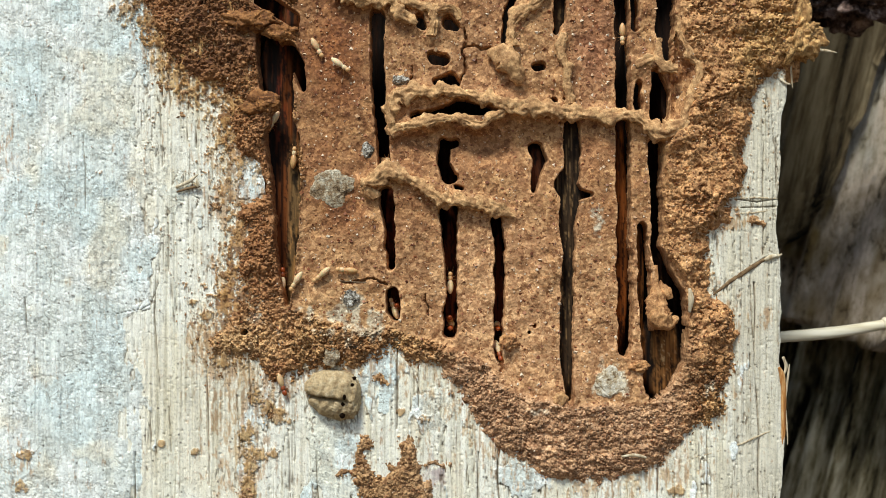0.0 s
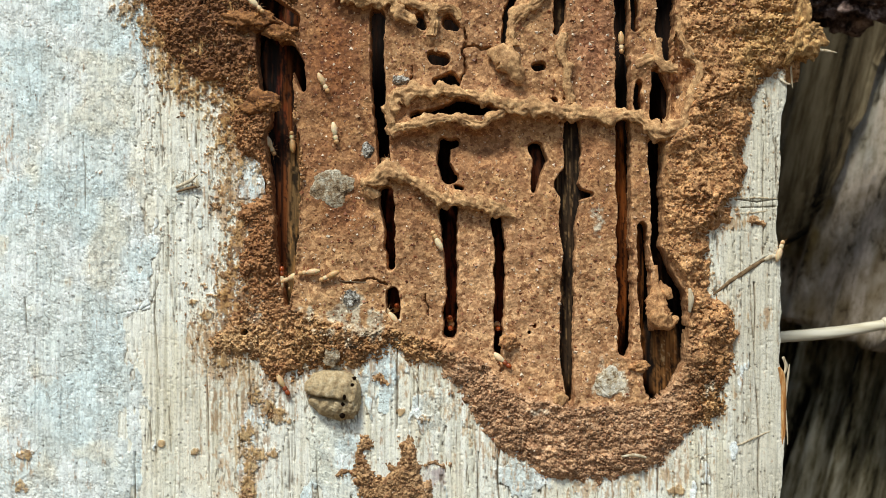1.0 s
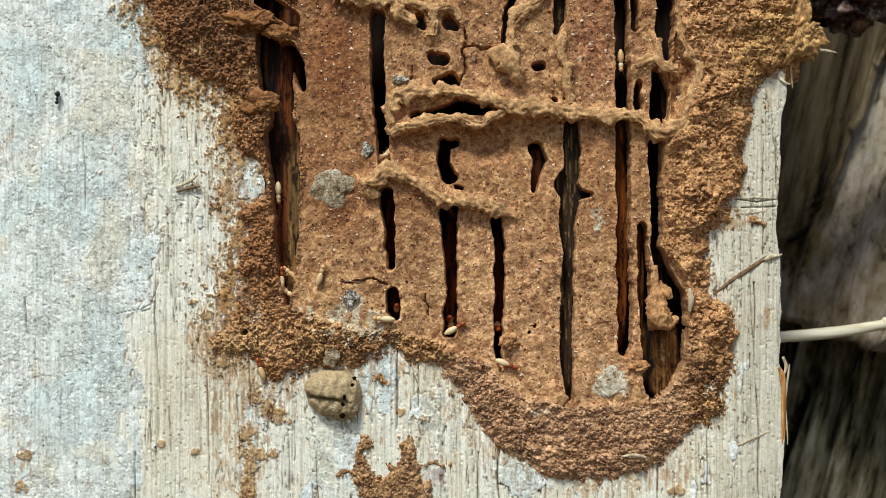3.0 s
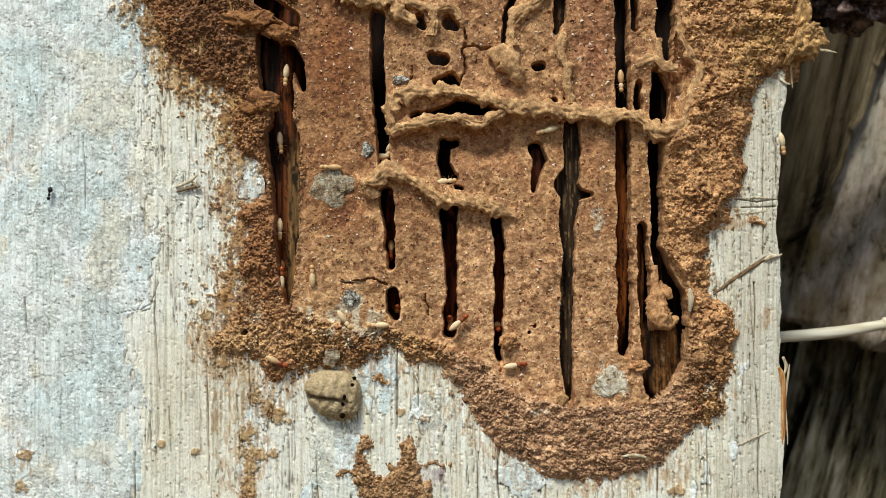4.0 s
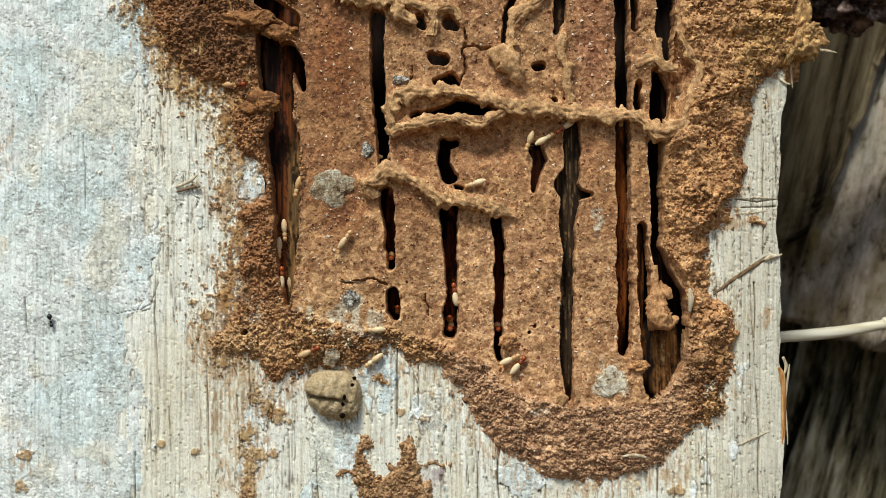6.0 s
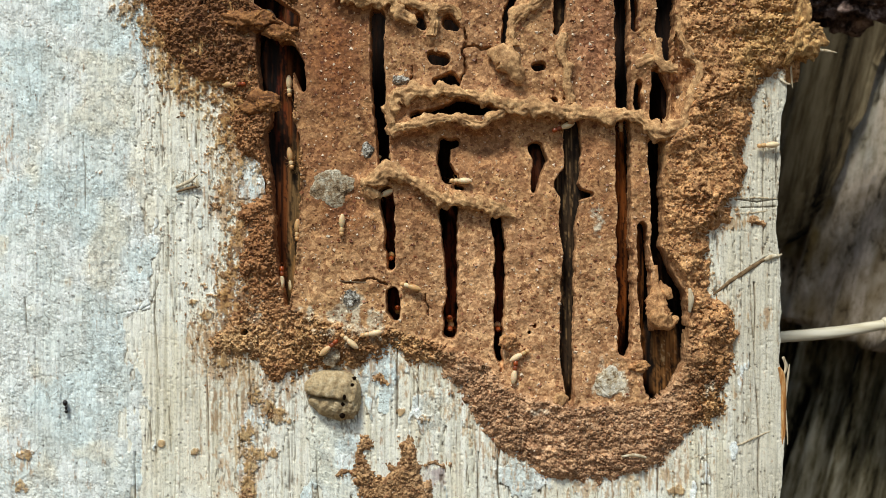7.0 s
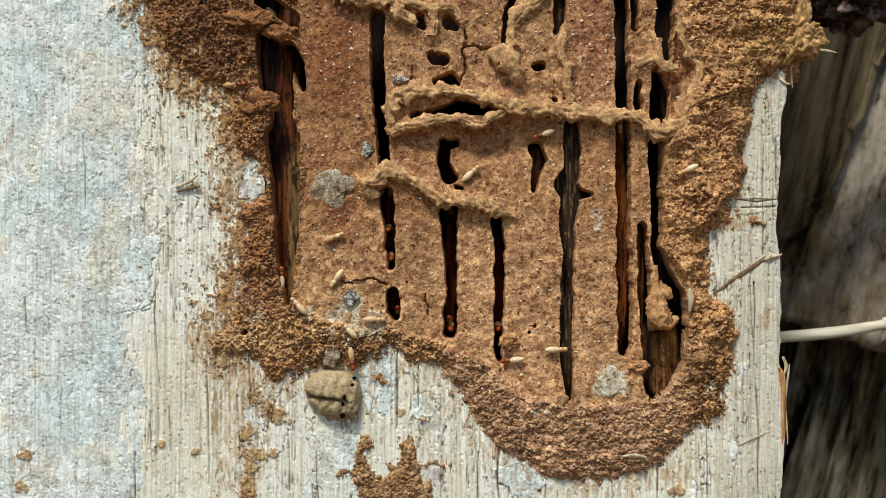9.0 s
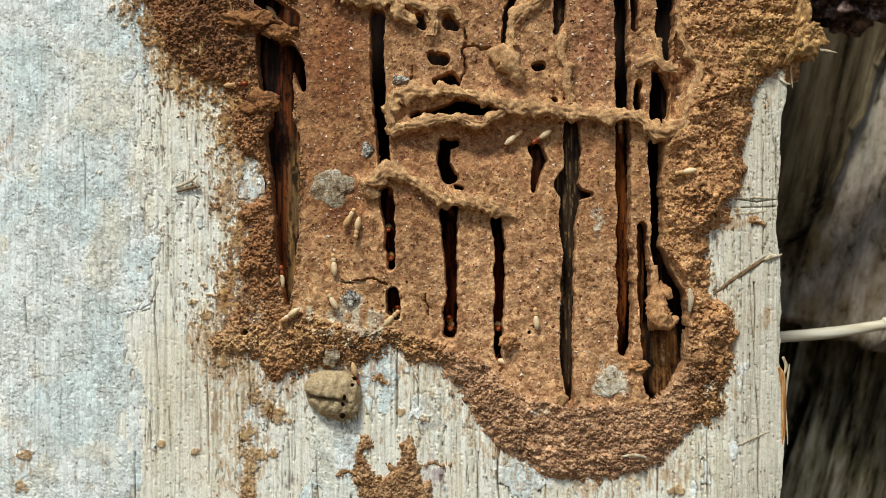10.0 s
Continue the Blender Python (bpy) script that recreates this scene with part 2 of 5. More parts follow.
def tube_mesh(pts, seed=0, rough=0.2, sides=40, step=1.7, flat=1.0, pit=0.7):
    """A lumpy tube along points (u, v, h, radius), closed at its ends."""
    pts = [Vector(p) for p in pts]
    line = []
    for i in range(len(pts) - 1):
        p0, p1, p2, p3 = pts[max(i - 1, 0)], pts[i], pts[i + 1], pts[min(i + 2, len(pts) - 1)]
        n = max(2, int((p2 - p1).length / step))
        for j in range(n):
            t = j / n
            line.append(0.5 * ((2 * p1) + (p2 - p0) * t + (2 * p0 - 5 * p1 + 4 * p2 - p3) * t * t + (3 * p1 - p0 - 3 * p2 + p3) * t ** 3))
    line.append(pts[-1])
    bm = bmesh.new()
    rings = []
    run = 0.0
    for i, q in enumerate(line):
        run += (q - line[max(i - 1, 0)]).length
        a, b = line[max(i - 1, 0)], line[min(i + 1, len(line) - 1)]
        d = Vector((b[0] - a[0], b[1] - a[1], b[2] - a[2])).normalized()
        side = d.cross(Vector((0, 0, 1)))
        side = side.normalized() if side.length > 0.1 else Vector((1, 0, 0))
        out = side.cross(d).normalized()
        ring = []
        for k2 in range(sides):
            an = 2 * math.pi * k2 / sides
            ca, sa = math.cos(an), math.sin(an)
            edge = Vector((q[0] / 21, q[1] / 21, seed * 4.3 + (9 if ca > 0 else 0)))
            wide = 1 + rough * abs(ca) * (1.5 * noise.noise(edge) + 0.9 * noise.noise(edge * 2.2) + 0.3 * noise.noise(edge * 5))
            n = side * ca * wide + out * math.copysign(abs(sa) ** 0.8, sa) * flat
            c = Vector((q[0], q[1], q[2])) + n * q[3]
            f = noise.fractal(c / 14 + Vector((seed * 7.7, 0, 0)), 1.0, 2.0, 5)
            g = noise.fractal(c / 45 + Vector((0, seed * 3.1, 0)), 1.0, 2.0, 2)
            e = abs(noise.noise(c / 6 + Vector((0, 0, seed)))) + 0.6 * noise.noise(c / 3)
            fold = 1 - abs(noise.fractal(Vector((run / 30, 1.3 * ca + seed, 1.3 * sa)), 1.0, 2.0, 3))
            c = c + n * (q[3] * rough * (0.7 * f + 0.8 * g + 1.1 * (fold - 0.75)) + pit * e)
            ring.append(bm.verts.new(P(*c)))
        rings.append(ring)
    for r0, r1 in zip(rings, rings[1:]):
        for i in range(sides):
            bm.faces.new((r0[i], r0[(i + 1) % sides], r1[(i + 1) % sides], r1[i]))
    bm.faces.new(rings[0][::-1])
    bm.faces.new(rings[-1])
    bmesh.ops.recalc_face_normals(bm, faces=bm.faces)
    return bm


def lump_mesh(u, v, h, ru, rv, rh, seed=0, rough=0.25, detail=5, scale=12):
    bm = bmesh.new()
    bmesh.ops.create_icosphere(bm, subdivisions=detail, radius=1)
    for w in bm.verts:
        n = w.co.copy()
        c = Vector((n.x * ru, n.y * rv, n.z * rh))
        f = noise.fractal(c / scale + Vector((seed * 5.3, seed, 0)), 1.0, 2.0, 5)
        g = noise.fractal(n * 1.3 + Vector((0, seed * 2.9, 0)), 1.0, 2.0, 2)
        c *= 1 + rough * f * 0.7 + rough * g * 1.2
        w.co = P(u + c.x, v + c.y, h + c.z)
    bmesh.ops.recalc_face_normals(bm, faces=bm.faces)
    return bm


def scatter_mesh(name, places, material, parent, label, seed=1, colours=None):
    """Many small faceted grains (u, v, h, size) in one mesh, each of its own colour where colours are given."""
    rnd = np.random.RandomState(seed)
    base = np.array([(1, 0, 0), (-1, 0, 0), (0, 1, 0), (0, -1, 0), (0, 0, 1), (0, 0, -1), (.7, .7, 0.3), (-.7, .6, .4), (.6, -.7, .4), (-.7, -.7, .2)], float)
    tri = np.array([(6, 2, 4), (0, 6, 4), (2, 7, 4), (7, 1, 4), (1, 9, 4), (9, 3, 4), (3, 8, 4), (8, 0, 4), (6, 0, 5), (2, 6, 5), (7, 2, 5), (1, 7, 5), (9, 1, 5), (3, 9, 5), (8, 3, 5), (0, 8, 5)])
    vs, fs = [], []
    for i, (u, v, h, s) in enumerate(places):
        q = base * (0.75 + 0.5 * rnd.rand(10, 1)) * s * (0.65 + 0.7 * rnd.rand(1, 3))
        a, b = rnd.rand(2) * 6.28
        ca, sa, cb, sb = math.cos(a), math.sin(a), math.cos(b), math.sin(b)
        q = q @ np.array([(ca, -sa, 0), (sa, ca, 0), (0, 0, 1)]) @ np.array([(1, 0, 0), (0, cb, -sb), (0, sb, cb)])
        q = q + (u, v, h)
        vs.append(np.stack([(q[:, 0] - 784) * U, -q[:, 2] * U, Z0 + (441 - q[:, 1]) * U], -1))
        fs.append(tri + 10 * i)
    me = bpy.data.meshes.new(name)
    me.from_pydata(np.concatenate(vs).tolist(), [], np.concatenate(fs).tolist())
    me.update()
    if colours is not None:
        col = np.repeat(np.concatenate([np.array(colours), np.ones((len(colours), 1))], 1), 10, axis=0)
        me.attributes.new("tint", "FLOAT_COLOR", "POINT").data.foreach_set("color", col.astype(np.float32).ravel())
    ob = link_mesh(name, me, material, parent, label)
    ob["kind"] = "stuff"
    return ob


# ---------------------------------------------------------------- the post
post = empty("wooden_post", (0, 0.06, 0), "weathered wooden post with peeling grey-white surface and vertical grain", "post")
post.location = (0, 0, 0)

NEST = [(226, -160), (232, 0), (260, 48), (292, 105), (328, 140), (385, 165), (406, 235), (412, 285), (410, 362), (420, 420), (412, 500),
        (400, 560), (362, 596), (366, 640), (440, 648), (485, 690), (510, 690), (532, 672), (552, 662), (585, 656), (640, 662), (660, 642), (702, 622), (722, 646),
        (762, 652), (800, 692), (845, 765), (900, 812), (965, 850), (1050, 866), (1110, 850), (1180, 822), (1218, 772), (1282, 742), (1300, 640),
        (1308, 590), (1285, 545), (1250, 505), (1252, 420), (1296, 388), (1318, 300), (1332, 200), (1345, 138), (1405, 122), (1440, -160)]
INSIDE = [(455, -60), (450, 120), (472, 320), (490, 540), (560, 565), (760, 600), (880, 650), (1000, 732), (1155, 742), (1226, 662),
          (1230, 540), (1196, 440), (1186, 268), (1216, 214), (1242, 168), (1248, 110), (1224, 62), (1214, -60)]

fine_u, fine_v = np.arange(-20, 1390.1, 1.5), np.arange(-25, 907.1, 1.5)
us = np.concatenate([np.linspace(-900, -30, 14), fine_u])
vs = np.concatenate([np.linspace(-2200, -40, 20), fine_v, np.linspace(922, 4640, 36)])
GU, GV = np.meshgrid(us, vs)
RIGHT = 1384 + 5 * fbm(GV, GV * 0, 60, octaves=5, seed=3) + 8 * blob(GV, GV, 150, 150, 60, 60) - 8 * blob(GV, GV, 400, 400, 90, 90) - 5 * smooth(300, 500, GV) * smooth(660, 640, GV) + 1 * smooth(640, 680, GV)
xs = np.where(GU > 1300, 1300 + (GU - 1300) * (RIGHT - 1300) / 90.0, GU)
x, y = xs, GV
warp = 9 * fbm(x, y, 40, octaves=4, seed=1)
nest_d = region(x + warp, y + 0.6 * warp, NEST)

# coat: a thin pale film that has flaked off along the grain
bias = (0.75 * smooth(430, 90, x) + 0.9 * blob(x, y, 130, 420, 170, 210) + 0.5 * blob(x, y, 60, 60, 160, 130) + 0.7 * blob(x, y, 120, 760, 190, 130)
        + 1.4 * blob(x, y, 585, 800, 60, 120) + 0.95 * blob(x, y, 745, 720, 80, 110) + 0.7 * blob(x, y, 470, 710, 40, 70) + 1.6 * blob(x, y, 443, 318, 26, 36) + 0.9 * blob(x, y, 255, 90, 30, 130)
        + 0.6 * blob(x, y, 930, 850, 80, 40) + 0.5 * blob(x, y, 1295, 790, 45, 40) - 0.6 * smooth(1240, 1290, x) + 0.75 * blob(x, y, 1290, 700, 42, 90) + 0.6 * blob(x, y, 1235, 840, 60, 40) + 0.5 * blob(x, y, 900, 830, 70, 40) + 0.5 * blob(x, y, 1310, 480, 26, 70) + 0.8 * blob(x, y, 660, 640, 40, 40) - 0.7 * blob(x, y, 270, 380, 60, 260)
        - 0.6 * blob(x, y, 20, 350, 30, 60) - 0.5 * blob(x, y, 170, 260, 40, 60) + 0.3 * blob(x, y, 340, 400, 40, 60))
PLATE = [(-60, -60), (245, -60), (262, 60), (238, 130), (243, 215), (230, 252), (262, 238), (318, 262), (345, 330), (304, 400), (289, 440), (283, 500),
         (277, 540), (250, 548), (212, 556), (206, 600), (226, 680), (202, 760), (218, 920), (-60, 920)]
plate = region(x + 1.5 * warp, y + 1.2 * warp, PLATE)
bias = bias + 0.8 * smooth(4, -14, plate) - 0.35 * smooth(-2, 12, plate) * smooth(430, 380, x)
field = bias + 0.75 * fbm(x, y, 80, 130, 5, seed=2, gain=0.6) + 0.35 * fbm(x, y, 14, 40, 4, seed=5) - 0.62
coat = smooth(-0.03, 0.05, field)
edge = np.exp(-(field / 0.05) ** 2)
lip = np.exp(-((field + 0.045) / 0.045) ** 2) * smooth(-0.3, 0.15, fbm(x, y, 30, 40, 3, seed=12))
grain = fbm(x, y, 5, 190, 4, seed=4)
band = fbm(x, y, 22, 420, 4, seed=6)
fine = fbm(x, y, 3.5, 90, 3, seed=8)
h = 0.9 * grain + 1.2 * band + 0.8 * fine + coat * (1.0 + 0.2 * fbm(x, y, 6, 6, 3, seed=7, gain=0.7) - 0.6 * grain) + 0.4 * edge
# thin flakes of the coat that overlap like scales, with ragged crisp edges
lift, steps = np.zeros(x.shape), np.zeros(x.shape)
for wide, tall, seed, much in ((46, 34, 3, 3.2), (20, 15, 7, 3.0)):
    f = much * (fbm(x + 0.8 * warp, y + 0.5 * warp, wide, tall, 5, seed=seed, gain=0.55) + 1.2)
    part_of = f - np.floor(f)
    slope = np.hypot(*np.gradient(f)) / 1.5 + 1e-3
    lift += part_of * 0.3
    steps = np.maximum(steps, smooth(1.5, 0.5, np.minimum(part_of, 1 - part_of) / slope) * smooth(0.05, 0.55, fbm(x, y, 34, octaves=3, seed=seed + 2)))
steps = steps * (0.35 + 0.65 * coat)
h += lift * (0.15 + 0.85 * coat) - 0.9 * steps
pits, pv = cell_field(x, y, 9, 3)
h -= 1.3 * smooth(0.4, 0.1, pits) * (pv > 0.85)
# splits along the grain
SPLITS = []
SPLITS.append([(702, 600, 2), (704, 700, 2.6), (703, 760, 1.6)])
SPLITS.append([(441, 640, 1.6), (443, 690, 2), (442, 740, 1)])
SPLITS.append([(346, 215, 1), (346, 250, 2.6), (347, 262, 1)])
SPLITS.append([(883, 790, 2), (881, 850, 3), (884, 910, 2)])
SPLITS.append([(847, 800, 1.5), (846, 900, 2)])
SPLITS.append([(740, 640, 1.2), (741, 720, 1.4)])
SPLITS.append([(1165, 800, 1.4), (1164, 900, 2.4)])
SPLITS.append([(1250, 760, 1), (1253, 820, 2), (1251, 900, 1.4)])
SPLITS.append([(1341, 690, 1.5), (1343, 790, 1.7), (1342, 900, 1.4)])
SPLITS.append([(1335, 500, 1.5), (1336, 560, 1.6), (1334, 620, 1)])
SPLITS.append([(1352, 250, 1), (1350, 330, 1.5), (1351, 450, 1.2)])
SPLITS.append([(276, 470, 1), (274, 560, 1.8), (280, 650, 1.4), (284, 690, 1)])
SPLITS.append([(148, 240, 1), (151, 300, 1.5), (152, 370, 1)])
SPLITS.append([(45, 530, 1.6), (48, 590, 1.2)])
SPLITS.append([(238, 800, 1.2), (240, 900, 1.6)])
SPLITS.append([(365, 640, 1), (368, 720, 1.7), (372, 860, 1)])
SPLITS.append([(420, 700, 1), (424, 800, 1.3)])
SPLITS.append([(510, 760, 1.4), (513, 870, 1.6)])
SPLITS.append([(560, 800, 1), (563, 890, 2)])
SPLITS.append([(335, 250, 1), (332, 420, 1.2)])
SPLITS.append([(297, 380, 1), (299, 480, 1.6)])
SPLITS.append([(300, 720, 1.2), (303, 800, 1)])
SPLITS.append([(1310, 420, 1.2), (1312, 500, 1)])
SPLITS.append([(226, 300, 0.6), (233, 345, 0.9), (228, 430, 0.5)])
SPLITS.append([(286, 430, 0.7), (281, 500, 1.1), (268, 538, 0.9), (250, 548, 0.8)])
SPLITS.append([(44, 526, 0.5), (45, 562, 1.0), (52, 610, 0.5)])
SPLITS.append([(330, 340, 0.5), (352, 352, 0.9), (346, 372, 0.6)])
SPLITS.append([(238, 830, 0.6), (238, 882, 1.0)])
SPLITS.append([(205, 556, 0.4), (245, 548, 0.8), (255, 530, 0.5)])
SPLITS.append([(1265, 519, 1), (1310, 487, 1.8), (1354, 457, 2.4)])
SPLITS.append([(1328, 470, 0.8), (1330, 560, 1.2), (1336, 640, 0.9), (1342, 760, 1.1), (1342, 882, 0.8)])
SPLITS.append([(1252, 790, 0.8), (1254, 882, 1.4)])
SPLITS.append([(1300, 352, 1.4), (1340, 358, 1.8), (1376, 352, 1.2)])
SPLITS.append([(1312, 368, 1.2), (1372, 366, 1.6)])
crack = np.full(x.shape, 99.0)
wob = 1.3 * fbm(x, y, 12, 60, 3, seed=9)
for s in SPLITS:
    crack = np.minimum(crack, stroke(x + wob, y, [(a, b, 0.7 * c) for a, b, c in s]))
h -= 7 * smooth(0.7, -1.4, crack)
h -= 40 * smooth(1, -4, stroke(x, y, [(434, 589, 6)]))
# many hair-thin checks in the grain
hair = np.abs(fbm(x, y, 11, 330, 3, seed=10))
hairs = smooth(0.05, 0.0, hair) * smooth(0.0, 0.5, fbm(x, y, 60, 90, 3, seed=11) + 0.15)
hairs = hairs * (1 - 0.85 * coat)
h -= 3.6 * hairs + 1.6 * lip

cream = blend(srgb(244, 242, 230), srgb(232, 228, 210), smooth(-0.4, 0.6, band))
cream = blend(cream, srgb(248, 246, 234), smooth(0.1, 0.7, grain))
pale = blend(srgb(228, 234, 229), srgb(246, 249, 245), smooth(-0.5, 0.5, fbm(x, y, 60, 60, 5, seed=1)))
pale = blend(pale, srgb(226, 240, 240), 0.7 * smooth(0.0, 0.5, fbm(x, y, 70, 120, 3, seed=9)))
pale = blend(pale, srgb(240, 230, 204), 0.55 * smooth(0.05, 0.5, fbm(x, y, 120, 150, 4, seed=5, gain=0.6)))
pale = blend(pale, srgb(202, 206, 200), 0.45 * smooth(0.05, 0.65, fbm(x + 2.2 * warp, y + 2.2 * warp, 30, 20, 5, seed=4, gain=0.66) + 0.3 * blob(x, y, 170, 440, 130, 120)))
cream = blend(cream, srgb(230, 216, 184), 0.35 * smooth(0.05, 0.55, fbm(x, y, 45, 170, 4, seed=13)))
greyer = blend(cream, srgb(210, 203, 185), 0.75 * smooth(1240, 1320, x))
tint = blend(greyer, pale, coat)
# ochre stains that run with the grain
stain = (0.12 * blob(x, y, 720, 800, 120, 90) + 0.5 * blob(x, y, 430, 780, 55, 140) + 0.6 * (blob(x, y, 455, 706, 13, 9) + blob(x, y, 488, 730, 25, 9) + blob(x, y, 432, 768, 12, 16) + blob(x, y, 466, 803, 28, 8) + blob(x, y, 440, 850, 15, 45)) + 0.25 * blob(x, y, 380, 700, 40, 160) + 0.36 * blob(x, y, 385, 300, 40, 170) + 0.4 * blob(x, y, 300, 120, 40, 90)
         + 0.55 * blob(x, y, 40, 820, 40, 40) + 0.35 * blob(x, y, 10, 260, 30, 80) + 0.6 * blob(x, y, 1360, 555, 12, 25) + 0.4 * blob(x, y, 1320, 395, 30, 10)
         + 0.35 * blob(x, y, 1190, 850, 60, 40) + 0.3 * blob(x, y, 1040, 870, 70, 20) + (0.42 - 0.14 * smooth(900, 1100, x)) * smooth(75, 0, nest_d))
st = smooth(0.38, 0.75, stain + 0.55 * fbm(x, y, 6, 20, 4, seed=2, gain=0.75) + 0.2 * fine)
tint = blend(tint, blend(srgb(200, 164, 112), srgb(176, 130, 80), smooth(-0.3, 0.5, fine)), st * 0.66)
smear = (blob(x, y, 455, 706, 16, 12) + blob(x, y, 474, 735, 12, 20) + blob(x, y, 494, 729, 22, 9) + blob(x, y, 432, 766, 14, 20) + blob(x, y, 466, 803, 32, 10) + blob(x, y, 438, 850, 17, 60)
         + blob(x, y, 500, 745, 18, 7) + blob(x, y, 708, 727, 8, 8) + blob(x, y, 750, 742, 10, 8) + blob(x, y, 402, 640, 14, 8) + blob(x, y, 365, 560, 12, 9) + blob(x, y, 385, 522, 12, 9) + blob(x, y, 340, 535, 9, 7)
         + blob(x, y, 50, 805, 18, 9) + blob(x, y, 38, 862, 10, 14) + blob(x, y, 345, 800, 7, 6) + blob(x, y, 285, 785, 7, 6) + blob(x, y, 1195, 868, 14, 10))
smear += 0.3 * smooth(95, 0, nest_d) * smooth(520, 420, x) * smooth(330, 240, y) + 0.25 * smooth(60, 0, nest_d) * smooth(520, 420, x)
smear = smooth(0.52, 0.62, np.minimum(1, 1.1 * smear) + np.minimum(1, 2.5 * smear) * 1.0 * fbm(x + 0.6 * warp, y - 0.6 * warp, 12, 18, 5, seed=14, gain=0.8))
tint = blend(tint, blend(srgb(206, 170, 116), srgb(172, 132, 82), smooth(-0.4, 0.5, fbm(x, y, 6, seed=3))), 0.85 * smear)
h += 2.4 * smear
dust = smooth(0.42, 0.56, 0.6 * smooth(70, -10, nest_d) * smooth(900, 600, x) + 0.4 * smooth(40, -10, nest_d) + 0.95 * fbm(x, y, 5.5, 9, 4, seed=9, gain=0.75) + 0.25 * fbm(x, y, 40, 60, 2, seed=5) - 0.24 - 0.3 * smooth(330, 230, x) - 0.25 * smooth(1240, 1290, x))
dust = dust * (0.3 + 0.7 * smooth(640, 540, y)) * (1 - np.minimum(1, 1.4 * blob(x, y, 438, 318, 30, 40)))
tint = blend(tint, blend(srgb(192, 146, 92), srgb(132, 90, 52), smooth(-0.3, 0.3, fbm(x, y, 7, seed=4))), 0.9 * dust)
h += 2.2 * dust
lilac = blob(x, y, 775, 840, 28, 32) * smooth(-0.3, 0.3, fbm(x, y, 20, seed=3))
tint = blend(tint, srgb(176, 158, 160), 0.8 * lilac)
tint = blend(tint, srgb(104, 80, 54), 0.75 * smooth(0.4, -1.0, crack))
tint = blend(tint, srgb(118, 102, 82), 0.8 * hairs)
tint = blend(tint, srgb(112, 92, 66), 0.75 * lip)
tint = blend(tint, srgb(126, 116, 98), 0.32 * steps)
specks, sv = cell_field(x, y, 26, 6)
tint = blend(tint, srgb(60, 50, 42), 0.8 * smooth(0.085, 0.05, specks) * (sv > 0.72))
inside_d = region(x, y, INSIDE)
sheet("weathered_face", xs, GV, h, tint, inside_d > 3, WOOD, post, "peeling grey-white wood surface with fine vertical splits", back=-160, mask=coat)

# the rest of the post behind its worn face
bm = bmesh.new()
bmesh.ops.create_cube(bm, size=1)
for w in bm.verts:
    w.co = Vector((X(-899) if w.co.x < 0 else X(1374), 0.0185 if w.co.y < 0 else 0.11, 0.0 if w.co.z < 0 else Z(-2199)))
bmesh.ops.bevel(bm, geom=bm.edges[:], offset=0.002, segments=2, affect="EDGES")
part("post_body", bm, SIDE, post, "dark weathered sides of the post", soft=False)

# eaten inner wood behind the mud; the darkness deep in the slots is painted into its tint
gu, gv = np.meshgrid(np.arange(430, 1262, 2.2), np.arange(-70, 760, 2.2))
g = fbm(gu, gv, 7, 260, 4, seed=2)
shallow = np.zeros(gu.shape)
deep = -105 + 6 * fbm(gu, gv, 30, 200, 3, seed=5)
for cu, cv, ru, rv, level in ((500, 320, 42, 300, -36), (690, 400, 14, 80, -58), (697, 540, 16, 40, -58), (797, 480, 18, 120, -56), (884, 510, 14, 130, -60), (1010, 430, 36, 330, -19), (1104, 440, 20, 230, -44), (1175, 640, 45, 90, -26), (1135, 500, 14, 140, -34), (990, 20, 14, 60, -20), (1190, 170, 22, 60, -26), (950, 300, 24, 50, -28), (480, 110, 30, 70, -30)):
    t = smooth(1.25, 0.7, np.hypot((gu - cu) / ru, (gv - cv) / rv))
    deep = deep + (level - deep) * t
gh = deep + 2.5 * g + 1.0 * fbm(gu, gv, 3, 60, 3, seed=7)
gh = np.minimum(gh + 50 * smooth(-12, 20, region(gu, gv, INSIDE)), -14)
# near-black base: shade of the deep slots, put into the colour
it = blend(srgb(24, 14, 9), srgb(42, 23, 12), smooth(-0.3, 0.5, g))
it = blend(it, srgb(108, 58, 26), 0.9 * smooth(60, 30, np.abs(gu - 492)) * smooth(-0.6, 0.3, g))
it = blend(it, srgb(58, 44, 30), 0.9 * smooth(45, 20, np.abs(gu - 1012)))
it = blend(it, srgb(140, 112, 76), 0.8 * smooth(0.2, 0.6, fbm(gu, gv, 4, 60, 5, seed=4, gain=0.65)) * smooth(24, 14, np.abs(gu - 1006)))
it = blend(it, srgb(122, 96, 62), 0.9 * smooth(20, 8, np.abs(gu - 517 - 4 * g)) * smooth(225, 290, gv))
it = blend(it, srgb(126, 86, 46), 1.0 * smooth(0.35, 0.8, blob(gu, gv, 1180, 640, 34, 85) + 0.5 * fbm(gu, gv, 10, 24, 5, seed=9, gain=0.65)))
# shade down the left of the lower pocket, painted as a near-black band
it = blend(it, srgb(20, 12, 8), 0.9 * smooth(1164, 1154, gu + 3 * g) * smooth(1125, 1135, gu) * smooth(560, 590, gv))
it = blend(it, srgb(206, 176, 128), 0.8 * smooth(0.35, 0.6, fbm(gu, gv, 7, 16, 4, seed=1, gain=0.7)) * blob(gu, gv, 1184, 620, 16, 60))
it = blend(it, srgb(150, 82, 34), 0.9 * smooth(17, 9, np.abs(gu - 1103)) * smooth(190, 235, gv))
